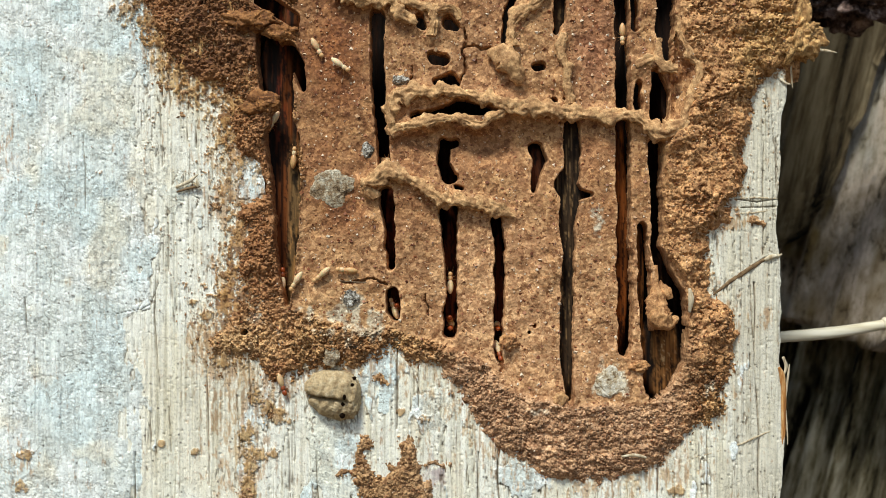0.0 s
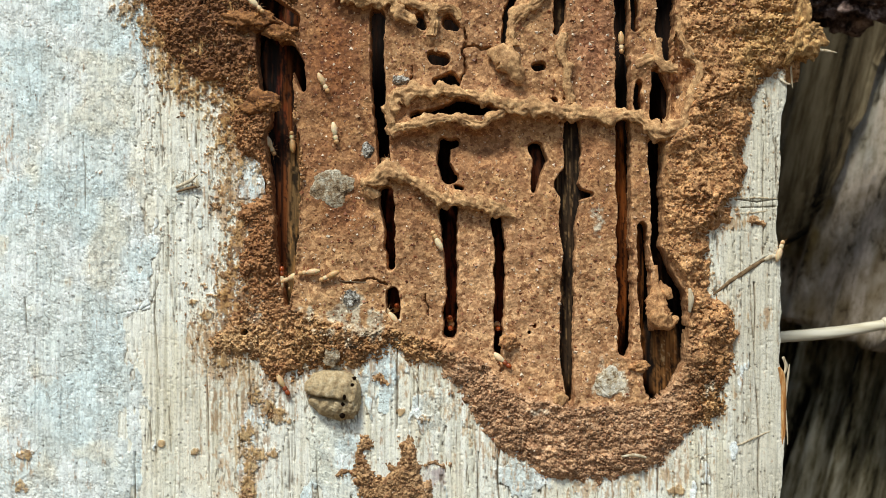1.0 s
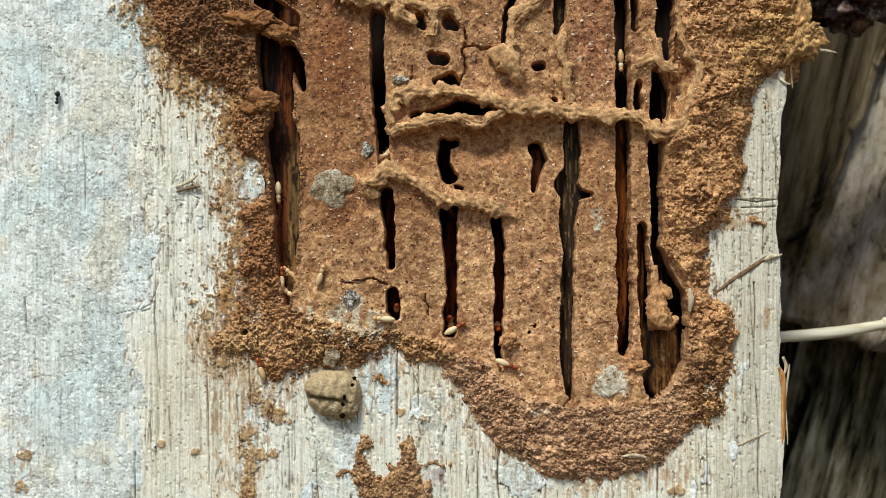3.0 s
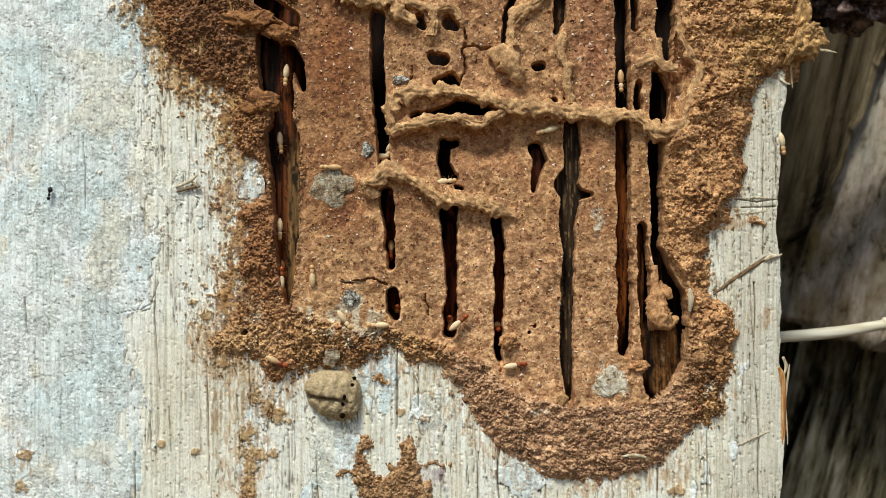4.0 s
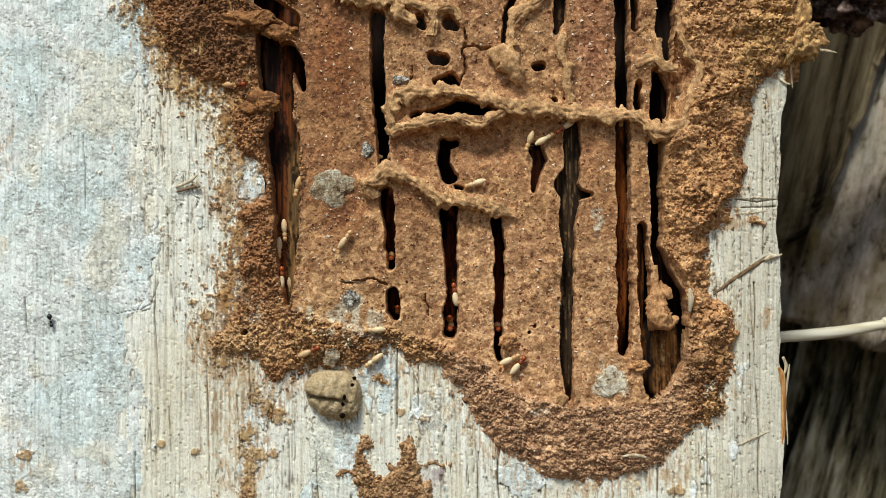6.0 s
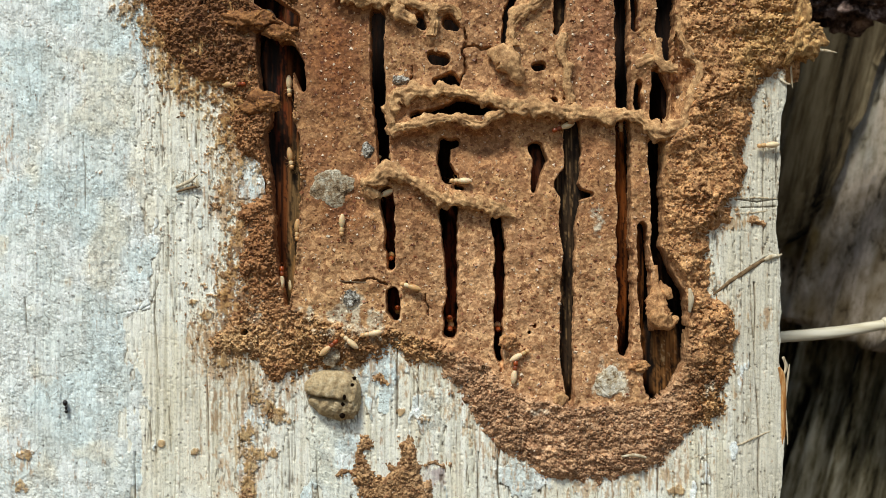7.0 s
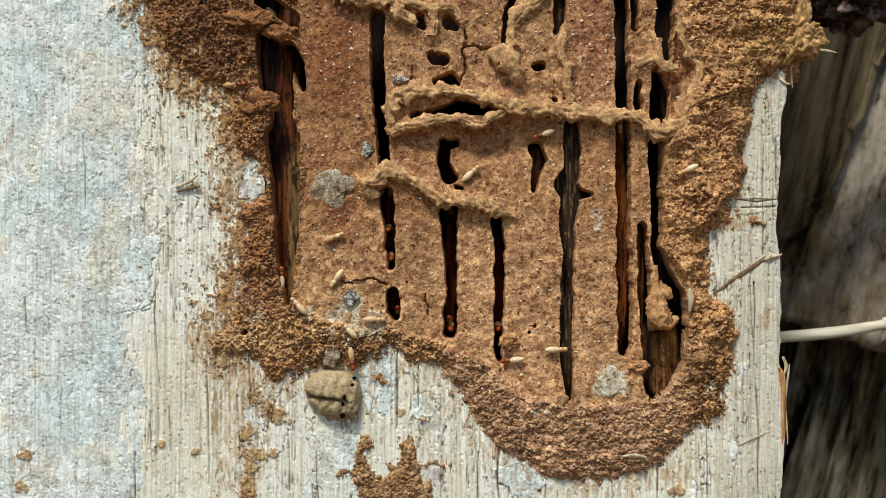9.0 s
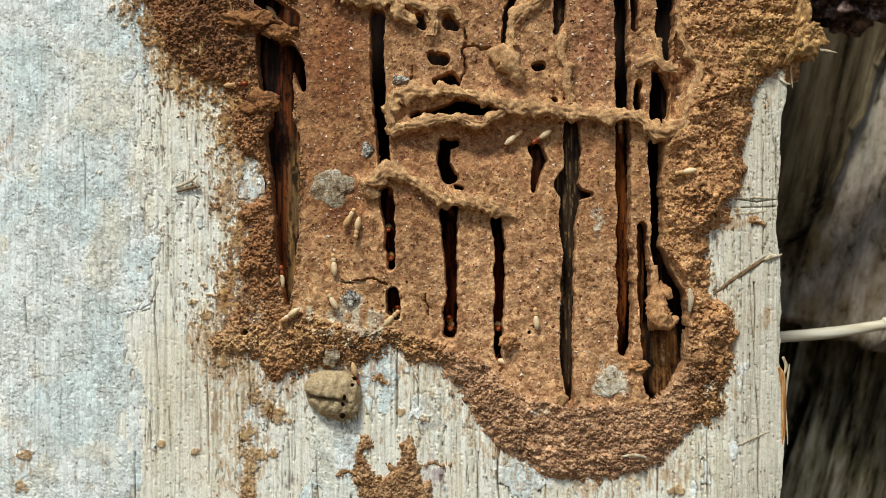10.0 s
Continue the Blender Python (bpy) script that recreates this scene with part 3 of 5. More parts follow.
it = blend(it, srgb(136, 84, 40), 0.8 * smooth(14, 7, np.abs(gu - 1136)) * smooth(395, 420, gv))
it = blend(it, srgb(176, 130, 78), 0.8 * smooth(0.1, 0.5, fbm(gu, gv, 6, 40, 5, seed=3, gain=0.7)) * smooth(15, 6, np.abs(gu - 515 - 6 * g)) * smooth(240, 300, gv))
it = blend(it, srgb(116, 42, 18), 0.5 * smooth(0.0, 0.45, fbm(gu, gv, 8, 50, 4, seed=6)) * smooth(16, 5, np.abs(gu - 492)) * smooth(330, 200, gv))
it = blend(it, srgb(120, 62, 30), 0.4 * blob(gu, gv, 946, 300, 12, 60))
for cu, cv, rv in ((690, 400, 110), (697, 540, 50), (797, 480, 150), (884, 510, 160)):
    it = blend(it, srgb(104, 44, 20), 0.8 * smooth(0.1, 0.5, blob(gu, gv, cu, cv, 20, rv)))
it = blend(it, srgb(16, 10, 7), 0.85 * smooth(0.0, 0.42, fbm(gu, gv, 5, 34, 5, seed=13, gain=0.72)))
sheet("eaten_wood", gu, gv, gh, it, np.ones(gu.shape, bool), INNER, post, "red-brown inner wood grooved by termites, slot shade painted near black", back=-129)

# ---------------------------------------------------------------- the termite mud
nest = empty("termite_mud_nest", (0, 0, 0), "tan termite mud with open slots and crumbly crust on the post", "termite nest")
SLOTS = []
SLOTS.append([(466, 62, 11), (470, 110, 14), (474, 158, 13)])
SLOTS.append([(478, 75, 13), (490, 112, 27), (499, 168, 20), (499, 200, 17), (500, 245, 29), (507, 340, 24), (507, 420, 20), (507, 480, 14), (509, 538, 4)])
SLOTS.append([(508, 88, 15), (528, 118, 12), (535, 154, 6)])
SLOTS.append([(452, -10, 14), (490, 16, 14), (519, 34, 12), (520, 48, 8)])
SLOTS.append([(667, 28, 12), (669, 120, 11), (672, 200, 11), (678, 250, 11), (680, 290, 10)])
SLOTS.append([(683, 340, 11), (685, 362, 12), (690, 410, 8.5), (691, 470, 7)])
SLOTS.append([(694, 518, 10), (696, 548, 12), (699, 560, 8)])
SLOTS.append([(768, 103, 10), (783, 105, 11)])
SLOTS.append([(774, 147, 6), (798, 141, 12), (808, 148, 8)])
SLOTS.append([(806, 251, 7), (786, 256, 10), (784, 287, 10), (795, 313, 13), (803, 315, 9)])
SLOTS.append([(795, 372, 17), (795, 420, 13), (798, 470, 11), (799, 512, 8), (798, 545, 12), (797, 588, 13)])
SLOTS.append([(878, 390, 10), (884, 440, 9), (884, 520, 9), (882, 600, 8), (884, 636, 5)])
SLOTS.append([(949, 263, 12), (957, 282, 11), (950, 312, 8), (945, 336, 5)])
SLOTS.append([(1012, 222, 13), (1013, 300, 15), (1002, 330, 20), (1010, 342, 19), (1005, 400, 14), (1007, 450, 10), (1005, 520, 11), (1003, 620, 11), (1009, 708, 7)])
SLOTS.append([(1018, 345, 13), (1043, 344, 5)])
SLOTS.append([(993, -12, 10), (990, 30, 9), (984, 58, 5)])
SLOTS.append([(1100, -12, 12), (1100, 60, 11), (1101, 130, 12), (1102, 192, 12)])
SLOTS.append([(1102, 222, 13), (1103, 320, 12), (1103, 420, 12), (1106, 520, 13), (1106, 604, 12), (1105, 624, 8)])
SLOTS.append([(1122, -12, 7), (1122, 48, 6)])
SLOTS.append([(1178, -12, 17), (1176, 50, 15), (1178, 100, 12)])
SLOTS.append([(1128, 148, 6), (1128, 190, 8)])
SLOTS.append([(1163, 132, 9), (1168, 165, 17), (1164, 206, 16)])
SLOTS.append([(1159, 258, 13), (1161, 340, 9), (1161, 440, 9), (1174, 488, 15), (1190, 522, 19), (1195, 580, 18), (1187, 636, 22), (1166, 684, 15), (1153, 708, 5)])
SLOTS.append([(1150, 600, 14), (1149, 692, 8)])
SLOTS.append([(1165, 592, 13), (1165, 650, 17)])
SLOTS.append([(1135, 402, 8), (1138, 460, 9), (1141, 512, 12), (1141, 560, 9), (1146, 600, 8)])
SLOTS.append([(733, 207, 6), (780, 200, 9), (820, 188, 13), (860, 196, 9), (880, 198, 4)])
SLOTS.append([(742, 34, 9), (745, 46, 7)])
SLOTS.append([(793, 40, 12), (806, 48, 7)])
SLOTS.append([(906, -8, 6), (895, 48, 6), (892, 82, 3)])
SLOTS.append([(947, 119, 6), (957, 117, 7)])
SLOTS.append([(978, 181, 8)])
SLOTS.append([(434, 589, 5)])
SLOTS.append([(808, 332, 3), (816, 333, 3)])
SLOTS.append([(946, 577, 2.6)])
SLOTS.append([(938, 590, 2)])
CREVICES = []
CREVICES.append([(826, 56, 1.2), (821, 100, 1.6), (828, 126, 1.8), (818, 144, 1.6)])
CREVICES.append([(822, 84, 1.3), (845, 85, 1.6), (875, 90, 1.2)])
CREVICES.append([(604, 497, 1.6), (640, 500, 1.8), (680, 498, 1)])
CREVICES.append([(884, 636, 3), (886, 656, 1.5)])
CREVICES.append([(755, 522, .6), (758, 556, 1.2)])
CREVICES.append([(728, 118, 1), (726, 140, 1.3)])
CREVICES.append([(1000, 178, 1.5), (1010, 192, 1.5)])
STEP = 1.3
mu, mv = np.meshgrid(np.arange(240, 1420, STEP), np.arange(-93, 884, STEP))
warp = 11 * fbm(mu, mv, 30, octaves=5, seed=6, gain=0.62)
nd = region(mu + warp, mv + 0.7 * warp * np.cos(mu / 9), NEST) - 11 + 9 * smooth(560, 500, mu)
SHEET = [(528, -160), (522, 120), (524, 200), (538, 300), (532, 440), (516, 545), (600, 572), (640, 584), (700, 582), (778, 606), (862, 640), (900, 690), (1000, 712), (1140, 716),
         (1205, 660), (1212, 500), (1172, 445), (1168, 260), (1212, 205), (1232, 130), (1204, 60), (1204, -160)]
DEPOSITS = []
DEPOSITS.append([(642, 776, 10), (644, 810, 13), (646, 852, 22)])
DEPOSITS.append([(660, 872, 34), (700, 868, 38), (736, 874, 32)])
DEPOSITS.append([(720, 782, 14), (724, 806, 18), (722, 846, 30)])
DEPOSITS.append([(684, 826, 8), (706, 832, 12)])
DEPOSITS.append([(664, 856, 20), (694, 850, 22)])
DEPOSITS.append([(748, 824, 7), (780, 822, 8)])
DEPOSITS.append([(607, 834, 10), (640, 842, 10)])
DEPOSITS.append([(794, 820, 11)])
DEPOSITS.append([(438, 872, 14), (440, 892, 18)])
DEPOSITS.append([(470, 722, 8), (476, 745, 6)])
DEPOSITS.append([(470, 640, 14), (500, 676, 9)])
DEPOSITS.append([(384, 612, 12), (430, 625, 12)])
DEPOSITS.append([(40, 800, 7), (62, 812, 6)])
DEPOSITS.append([(30, 845, 6)])
DEPOSITS.append([(395, 668, 8)])
DEPOSITS.append([(672, 668, 14)])
DEPOSITS.append([(1360, 640, 3)])
DEPOSITS.append([(282, 150, 7), (300, 158, 6)])
DEPOSITS.append([(322, 165, 8), (335, 160, 6)])
DEPOSITS.append([(292, 120, 8), (300, 105, 10)])
DEPOSITS.append([(295, 190, 5)])
DEPOSITS.append([(318, 205, 6)])
DEPOSITS.append([(1330, 392, 10), (1350, 395, 8)])
DEPOSITS.append([(345, 330, 6)])
DEPOSITS.append([(380, 365, 9)])
body = nd.copy()
for s in DEPOSITS:
    nd = np.minimum(nd, 2.6 * (stroke(mu + 0.9 * warp, mv + 0.9 * warp * np.cos(mu / 9), s) - 1))
nd = np.maximum(nd, -1.6 * stroke(mu + 0.8 * warp, mv + 0.6 * warp, [(438, 302, 16), (444, 334, 19)]))
scrap = (nd < body - 6) & (body > -6)
sd = region(mu + 0.5 * warp, mv + 0.4 * warp, SHEET)
crust = smooth(-5, 9, sd)
TUBES = []
TUBES.append([(692, 240, 6, 7), (693, 205, 9, 13), (704, 172, 10, 16), (760, 164, 14, 13), (810, 166, 17, 11), (862, 178, 17, 12), (905, 190, 15, 14), (960, 193, 14, 13), (1015, 203, 14, 12), (1070, 205, 14, 11), (1120, 208, 14, 11), (1148, 228, 14, 15), (1172, 238, 14, 16), (1200, 222, 13, 14), (1213, 196, 12, 10), (1226, 158, 11, 10), (1233, 122, 10, 10), (1218, 92, 9, 9), (1202, 58, 8, 7), (1200, 10, 7, 6)])
TUBES.append([(690, 236, 8, 10), (712, 224, 10, 9), (750, 220, 13, 9), (790, 210, 15, 8), (822, 214, 17, 9), (850, 222, 17, 9), (872, 208, 16, 9), (895, 194, 14, 9)])
TUBES.append([(640, 322, 8, 8), (662, 322, 12, 14), (684, 305, 15, 13), (715, 313, 15, 11), (752, 335, 15, 11), (790, 354, 16, 13), (830, 358, 15, 11), (868, 366, 12, 12), (890, 376, 7, 9), (912, 384, 3, 5)])
TUBES.append([(652, 328, 10, 12), (664, 352, 7, 8)])
TUBES.append([(600, -14, 14, 20), (640, 2, 14, 16), (690, 4, 16, 14), (712, 28, 16, 11), (738, 46, 14, 8)])
TUBES.append([(700, -2, 16, 12), (738, 12, 15, 9), (760, 14, 15, 10), (768, 40, 15, 10), (766, 66, 12, 9)])
TUBES.append([(768, 20, 14, 9), (800, 16, 13, 8), (815, 36, 11, 6)])
TUBES.append([(907, 84, 9, 12), (904, 58, 9, 9), (909, 38, 9, 9), (925, 20, 10, 10), (950, 6, 11, 9), (968, -10, 10, 8)])
TUBES.append([(996, 62, 11, 9), (990, 86, 13, 9), (1000, 120, 13, 9), (1003, 160, 12, 8), (1006, 186, 12, 7)])
TUBES.append([(1160, 70, 6, 6), (1163, 100, 9, 8), (1178, 122, 10, 9), (1196, 126, 9, 10)])
TUBES.append([(1124, 120, 5, 8), (1145, 108, 6, 9), (1166, 108, 8, 8)])
TUBES.append([(1158, 470, 2, 6), (1157, 495, 5, 8), (1160, 520, 8, 14), (1162, 545, 9, 22), (1170, 566, 9, 22), (1190, 574, 6, 9)])
TUBES.append([(1164, 500, 3, 5), (1178, 516, 6, 8), (1184, 528, 4, 6)])
f1, r1 = cell_field(mu + 0.3 * warp, mv, 13, 1)
f2, r2 = cell_field(mu, mv, 7, 2)
f3, r3 = cell_field(mu, mv, 5.2, 4)
ridged = 1 - np.abs(fbm(mu, mv, 20, octaves=5, seed=11, gain=0.6))
crumb = 3.4 * ridged + 3.6 * fbm(mu, mv, 8, octaves=3, seed=2, gain=0.75) + smooth(0.75, 0.05, f1) * (r1 > 0.5) * r1 * 4 + smooth(0.75, 0.05, f2) * (0.2 + r2) * 3.2 + np.maximum(0, 0.62 - f3) * (0.4 + r3) * 6 - 5
grainy = smooth(0.7, 0.1, f3) * (0.3 + r3) * 1.3
ew = 2.2 * fbm(mu, mv, 24, octaves=3, seed=5, gain=0.5) + 0.75 * fbm(mu, mv, 8, octaves=3, seed=1)
slot = np.full(mu.shape, 99.0)
for s in SLOTS:
    slot = np.minimum(slot, stroke(mu + ew, mv + ew, s))
crumb = crumb * (0.25 + 0.75 * smooth(0, 14, slot))
near = np.full(mu.shape, 99.0)
for pts in TUBES:
    near = np.minimum(near, stroke(mu + 0.6 * ew, mv + 0.6 * ew, [(a, b, d) for a, b, c, d in pts]))
flat_h = 5.5 * smooth(13, -4, near) + 7 + 4 * fbm(mu, mv, 90, octaves=3, seed=3) + 1.5 * fbm(mu, mv, 24, octaves=3, seed=4) + 0.5 * fbm(mu, mv, 9, octaves=2, seed=9) + 0.6 * grainy
flat_h -= 16 * blob(mu, mv, 860, 256, 160, 38) * smooth(0, 12, near)
south = smooth(590, 660, mv + 0.12 * (mu - 800)) * smooth(700, 800, mu) * smooth(1260, 1180, mu)
east = smooth(1165, 1185, mu) * smooth(700, 600, mv)
west = smooth(540, 500, mu)
layers = fbm(mu + warp, mv + 0.16 * np.abs(mu - 1050) + 14 * fbm(mu, mv, 55, octaves=3, seed=1), 40, 9, 5, seed=8, gain=0.68)
bulk = 16 + 9 * east - 2 * south + 5 * fbm(mu, mv, 46, octaves=4, seed=9)
thin = smooth(6, -48 + 16 * west, nd)
crust_h = bulk * thin - 5 * (1 - thin) + crumb * (0.5 + 0.6 * thin) * (1 - 0.6 * south) * (1 - 0.35 * west) * (1 - 0.72 * east) + 2.2 * layers * south * thin + 2.6 * fbm(mu, mv, 26, 14, 5, seed=3, gain=0.7) * south - 3 + east * (2.5 * fbm(mu, mv, 14, 18, 4, seed=2) + 11 * (np.abs(fbm(mu + warp, mv, 70, 48, 4, seed=12, gain=0.42)) - 0.3)) - 5 * west * thin
gap = smooth(0.22, 0.0, np.abs(fbm(mu + 0.5 * warp, mv, 15, 12, 3, seed=6, gain=0.6))) * smooth(-0.35, 0.2, fbm(mu, mv, 40, octaves=3, seed=1))
crust_h = crust_h - (7.5 - 2 * south) * gap * smooth(-2, -14, nd)
crust_h = np.where(scrap, 0.45 * crust_h + 1, crust_h)
mh = flat_h + (crust_h - flat_h) * crust
mh -= 16 * smooth(-8, 12, nd)
mh = mh + 0.6 * np.exp(-np.maximum(slot, 0) / 4) - 50 * smooth(1.8, -2.2, slot)
# the funnel beside the upper slots, and pits in the thick crust
HOLLOW = [(1188, -60), (1198, 40), (1210, 84), (1232, 120), (1224, 160), (1204, 204), (1184, 216), (1180, 110)]
mh = mh - 19 * smooth(3, -18, region(mu + ew, mv + ew, HOLLOW)) * smooth(0, 4, slot)
mh = mh - 4.5 * smooth(0.42, 0.75, fbm(mu + 0.4 * warp, mv, 9, 10, 3, seed=10, gain=0.7)) * crust * smooth(-2, -16, nd) * (0.45 + 0.55 * east) * smooth(2, 9, slot)
line = np.full(mu.shape, 99.0)
for s in CREVICES:
    line = np.minimum(line, stroke(mu + 2.2 * ew, mv + 2.2 * ew, s))
mh -= 14 * smooth(1.6, -1.2, line)

mid = fbm(mu, mv, 55, octaves=4, seed=7)
mt = blend(srgb(204, 154, 106), srgb(186, 132, 88), smooth(-0.5, 0.5, mid))
mt = blend(mt, srgb(190, 128, 94), 0.7 * blob(mu, mv, 1050, 80, 50, 110) + 0.4 * blob(mu, mv, 900, 520, 60, 150))
mt = blend(mt, srgb(228, 175, 128), 0.7 * blob(mu, mv, 850, 520, 60, 140) + 0.6 * blob(mu, mv, 960, 620, 110, 110) + 0.5 * smooth(330, 480, mv) + 0.5 * blob(mu, mv, 830, 120, 110, 90) + 0.4 * smooth(8, 2, slot))
mt = blend(mt, srgb(160, 98, 54), 0.95 * blob(mu, mv, 590, 100, 62, 160) + 0.6 * blob(mu, mv, 600, 380, 60, 50))
ct = blend(srgb(208, 162, 110), srgb(182, 132, 86), smooth(-0.5, 0.5, mid + 0.4 * (r1 - 0.5)))
ct = blend(ct, srgb(220, 166, 122), 0.85 * south)
ct = blend(ct, srgb(186, 126, 76), 0.8 * west)
ct = blend(ct, srgb(221, 167, 115), 0.9 * east)
ct = blend(ct, srgb(142, 94, 56), 0.85 * smooth(0.2, 0.5, blob(mu, mv, 385, 60, 80, 80) + 0.15 * mid))
ct = blend(ct, srgb(216, 174, 108), 0.6 * blob(mu, mv, 1370, 60, 60, 60) + 0.4 * blob(mu, mv, 1320, 120, 30, 60))
ct = blend(ct, srgb(190, 150, 106), 0.7 * blob(mu, mv, 400, 610, 50, 30) + 0.9 * smooth(740, 780, mv) * smooth(800, 760, mu))
ct = blend(ct, srgb(216, 180, 128), 0.6 * blob(mu, mv, 450, 605, 80, 45))
ct = blend(ct, srgb(196, 154, 112), np.where(scrap, 0.85, 0.0))
mt = blend(mt, ct, crust)
mt = blend(mt, srgb(222, 176, 126), 0.7 * blob(mu, mv, 610, 560, 110, 60))
chalk = smooth(0.35, 0.6, 0.9 * blob(mu, mv, 622, 528, 18, 18) + 0.6 * blob(mu, mv, 580, 560, 50, 30) + 0.6 * blob(mu, mv, 660, 565, 40, 30) + 1.1 * blob(mu, mv, 1080, 676, 32, 32) + 0.6 * blob(mu, mv, 1056, 390, 16, 30)
               + 0.5 * blob(mu, mv, 455, 555, 30, 30) + 0.4 * blob(mu, mv, 640, 600, 60, 20) + 0.45 * blob(mu, mv, 1250, 690, 15, 30) + 0.4 * blob(mu, mv, 960, 730, 30, 10) + 0.35 * fbm(mu, mv, 14, octaves=4, seed=10) - 0.05)
mt = blend(mt, srgb(244, 234, 214), 0.75 * chalk)
mt = blend(mt, srgb(116, 72, 40), 0.25 * smooth(0.5, 0.9, r2) * crust)
grey = mt.mean(-1, keepdims=True)
pale_crust = (crust * (0.12 + 0.03 * south + 0.3 * blob(mu, mv, 450, 605, 90, 50)))[..., None]
mt = 0.685 * (0.95 * mt + 0.05 * grey) * np.array([1.0, 0.985, 0.92]) * (1 + pale_crust)
mt = mt + (mt.mean(-1, keepdims=True) * np.array([1.25, 1.0, 0.76]) - mt) * (0.25 * south + 0.1 * west)[..., None] * crust[..., None]
# the rims of the slots follow their outline
rim = slot + 0.8
gy, gx = np.gradient(slot, STEP)
steep = np.maximum(gx * gx + gy * gy, 0.25)
hold = (rim < 0.1 * STEP) & (rim > -1.2 * STEP)
mu2 = mu - np.where(hold, np.clip(rim * gx / steep, -1.3 * STEP, 1.3 * STEP), 0)
mv2 = mv - np.where(hold, np.clip(rim * gy / steep, -1.3 * STEP, 1.3 * STEP), 0)
mh = np.where(slot < 6, np.maximum(mh, -34), mh)
solid = (rim > -1.2 * STEP) & (nd < 16) & (mh > -34.5)
zone = np.where(crust < 0.5, 0, np.where(mu < 560, 1, np.where((mv > 560) & (mu < 1165), 2, 3)))
full = solid.copy()
full[:-1, :-1] &= solid[1:, :-1] & solid[:-1, 1:] & solid[1:, 1:]
full[-1, :] = full[:, -1] = False
for z, (name, text) in enumerate((("mud_panel", "granular tan mud panel between slots"), ("mud_crust", "dark brown crumbly mud border"), ("mud_crust", "flaky layered brown mud border"), ("mud_crust", "thick orange-tan crumbly mud border"))):
    lab, sizes = islands(full & (zone == z))
    for size, number in sizes:
        if size > 80:
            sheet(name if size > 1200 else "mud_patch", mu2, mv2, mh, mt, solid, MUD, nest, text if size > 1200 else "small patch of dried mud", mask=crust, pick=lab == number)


def height_at(u, v):
    """The mud's height at a place, or that of the bare wood."""
    i, j = int(round((v + 93) / STEP)), int(round((u - 240) / STEP))
    if 0 <= i < mh.shape[0] and 0 <= j < mh.shape[1]:
        return float(max(mh[i, j], 0 if slot[i, j] > 0 and inside_plain(u, v) > 0 else -26))
    return 1.0


def inside_plain(u, v):
    """Distance past the opening in the post's face, negative within it."""
    return region(np.array([[float(u)]]), np.array([[float(v)]]), INSIDE)[0, 0]


# sand grains in the mud and crumbs on the crust
rnd = np.random.RandomState(5)
grains, crumbs, tones = [], [], []
for i in range(60000):
    a, b = rnd.randint(0, mu.shape[0]), rnd.randint(0, mu.shape[1])
    if slot[a, b] < 3 or nd[a, b] > 12:
        continue
    u, v, hh = mu[a, b], mv[a, b], mh[a, b]
    if crust[a, b] < 0.5:
        if len(grains) < 5200:
            rich = 2.2 * math.exp(-((u - 1050) / 45) ** 2 - ((v - 80) / 110) ** 2)
            size = 1.3 + (2.7 + rich) * rnd.rand() ** 2.0
            grains.append((u, v, hh - 0.45 * size, size))
    elif rnd.rand() < 0.1:
        grains.append((u, v, hh + 0.5, 0.8 + 2.0 * rnd.rand() ** 3))
    elif len(crumbs) < 17000 and hh > -3 and rnd.rand() < 0.85 - 0.4 * east[a, b]:
        tones.append(mt[a, b])
        crumbs.append((u, v, hh + 0.4, (1.0 + 2.5 * rnd.rand() ** 2.6) * (1 - 0.25 * south[a, b] - 0.3 * east[a, b])))
# crumbs that have fallen past the crust's edge onto the wood
fallen = len(crumbs) + 330
while len(crumbs) < fallen:
    a, b = rnd.randint(0, mu.shape[0]), rnd.randint(0, mu.shape[1])
    far = nd[a, b] + 12
    if 0 < far < 80 and slot[a, b] > 20 and mu[a, b] < 1300 and rnd.rand() < math.exp(-far / (24 if mu[a, b] < 560 else 7)):
        tones.append(mt[a, b])
        crumbs.append((mu[a, b], mv[a, b], 1.5, 0.7 + 1.9 * rnd.rand() ** 2.6))
scatter_mesh("sand", grains, GRAINS, nest, "pale sand grains set in the mud", 2)
scatter_mesh("loose_soil", crumbs, CRUMBS, nest, "loose brown soil crumbs", 3, tones)

for i, pts in enumerate(TUBES):
    part("mud_ridge", tube_mesh([(a, b, c + 0.25 * d, 0.95 * d) for a, b, c, d in pts], seed=i + 1, rough=0.45 if i < 11 else 0.3, flat=0.75, pit=0.8), MUD_TAN if i < 11 else MUD_BROWN, nest, "raised lumpy ridge of pale mud")
part("mud_lump", tube_mesh([(862, 96, 12, 7), (876, 97, 16, 16), (893, 104, 19, 23), (906, 122, 20, 20), (914, 140, 19, 13), (917, 153, 15, 5)], seed=23, rough=0.22, flat=0.55, pit=0.9), MUD_TAN, nest, "wedge-shaped lump of pale mud")
for i, (u, v, hh, ru, rv, rh) in enumerate([(900, 606, 7, 16, 13, 12), (1132, 648, 6, 16, 10, 9), (990, 706, 8, 14, 13, 9), (1192, 566, 6, 8, 8, 8)]):
    part("mud_lump", lump_mesh(u, v, hh, ru, rv, rh, seed=i + 3, rough=0.32 if i < 2 else 0.2, scale=6 if i < 2 else 12), MUD_BROWN if i < 2 else MUD_TAN, nest)
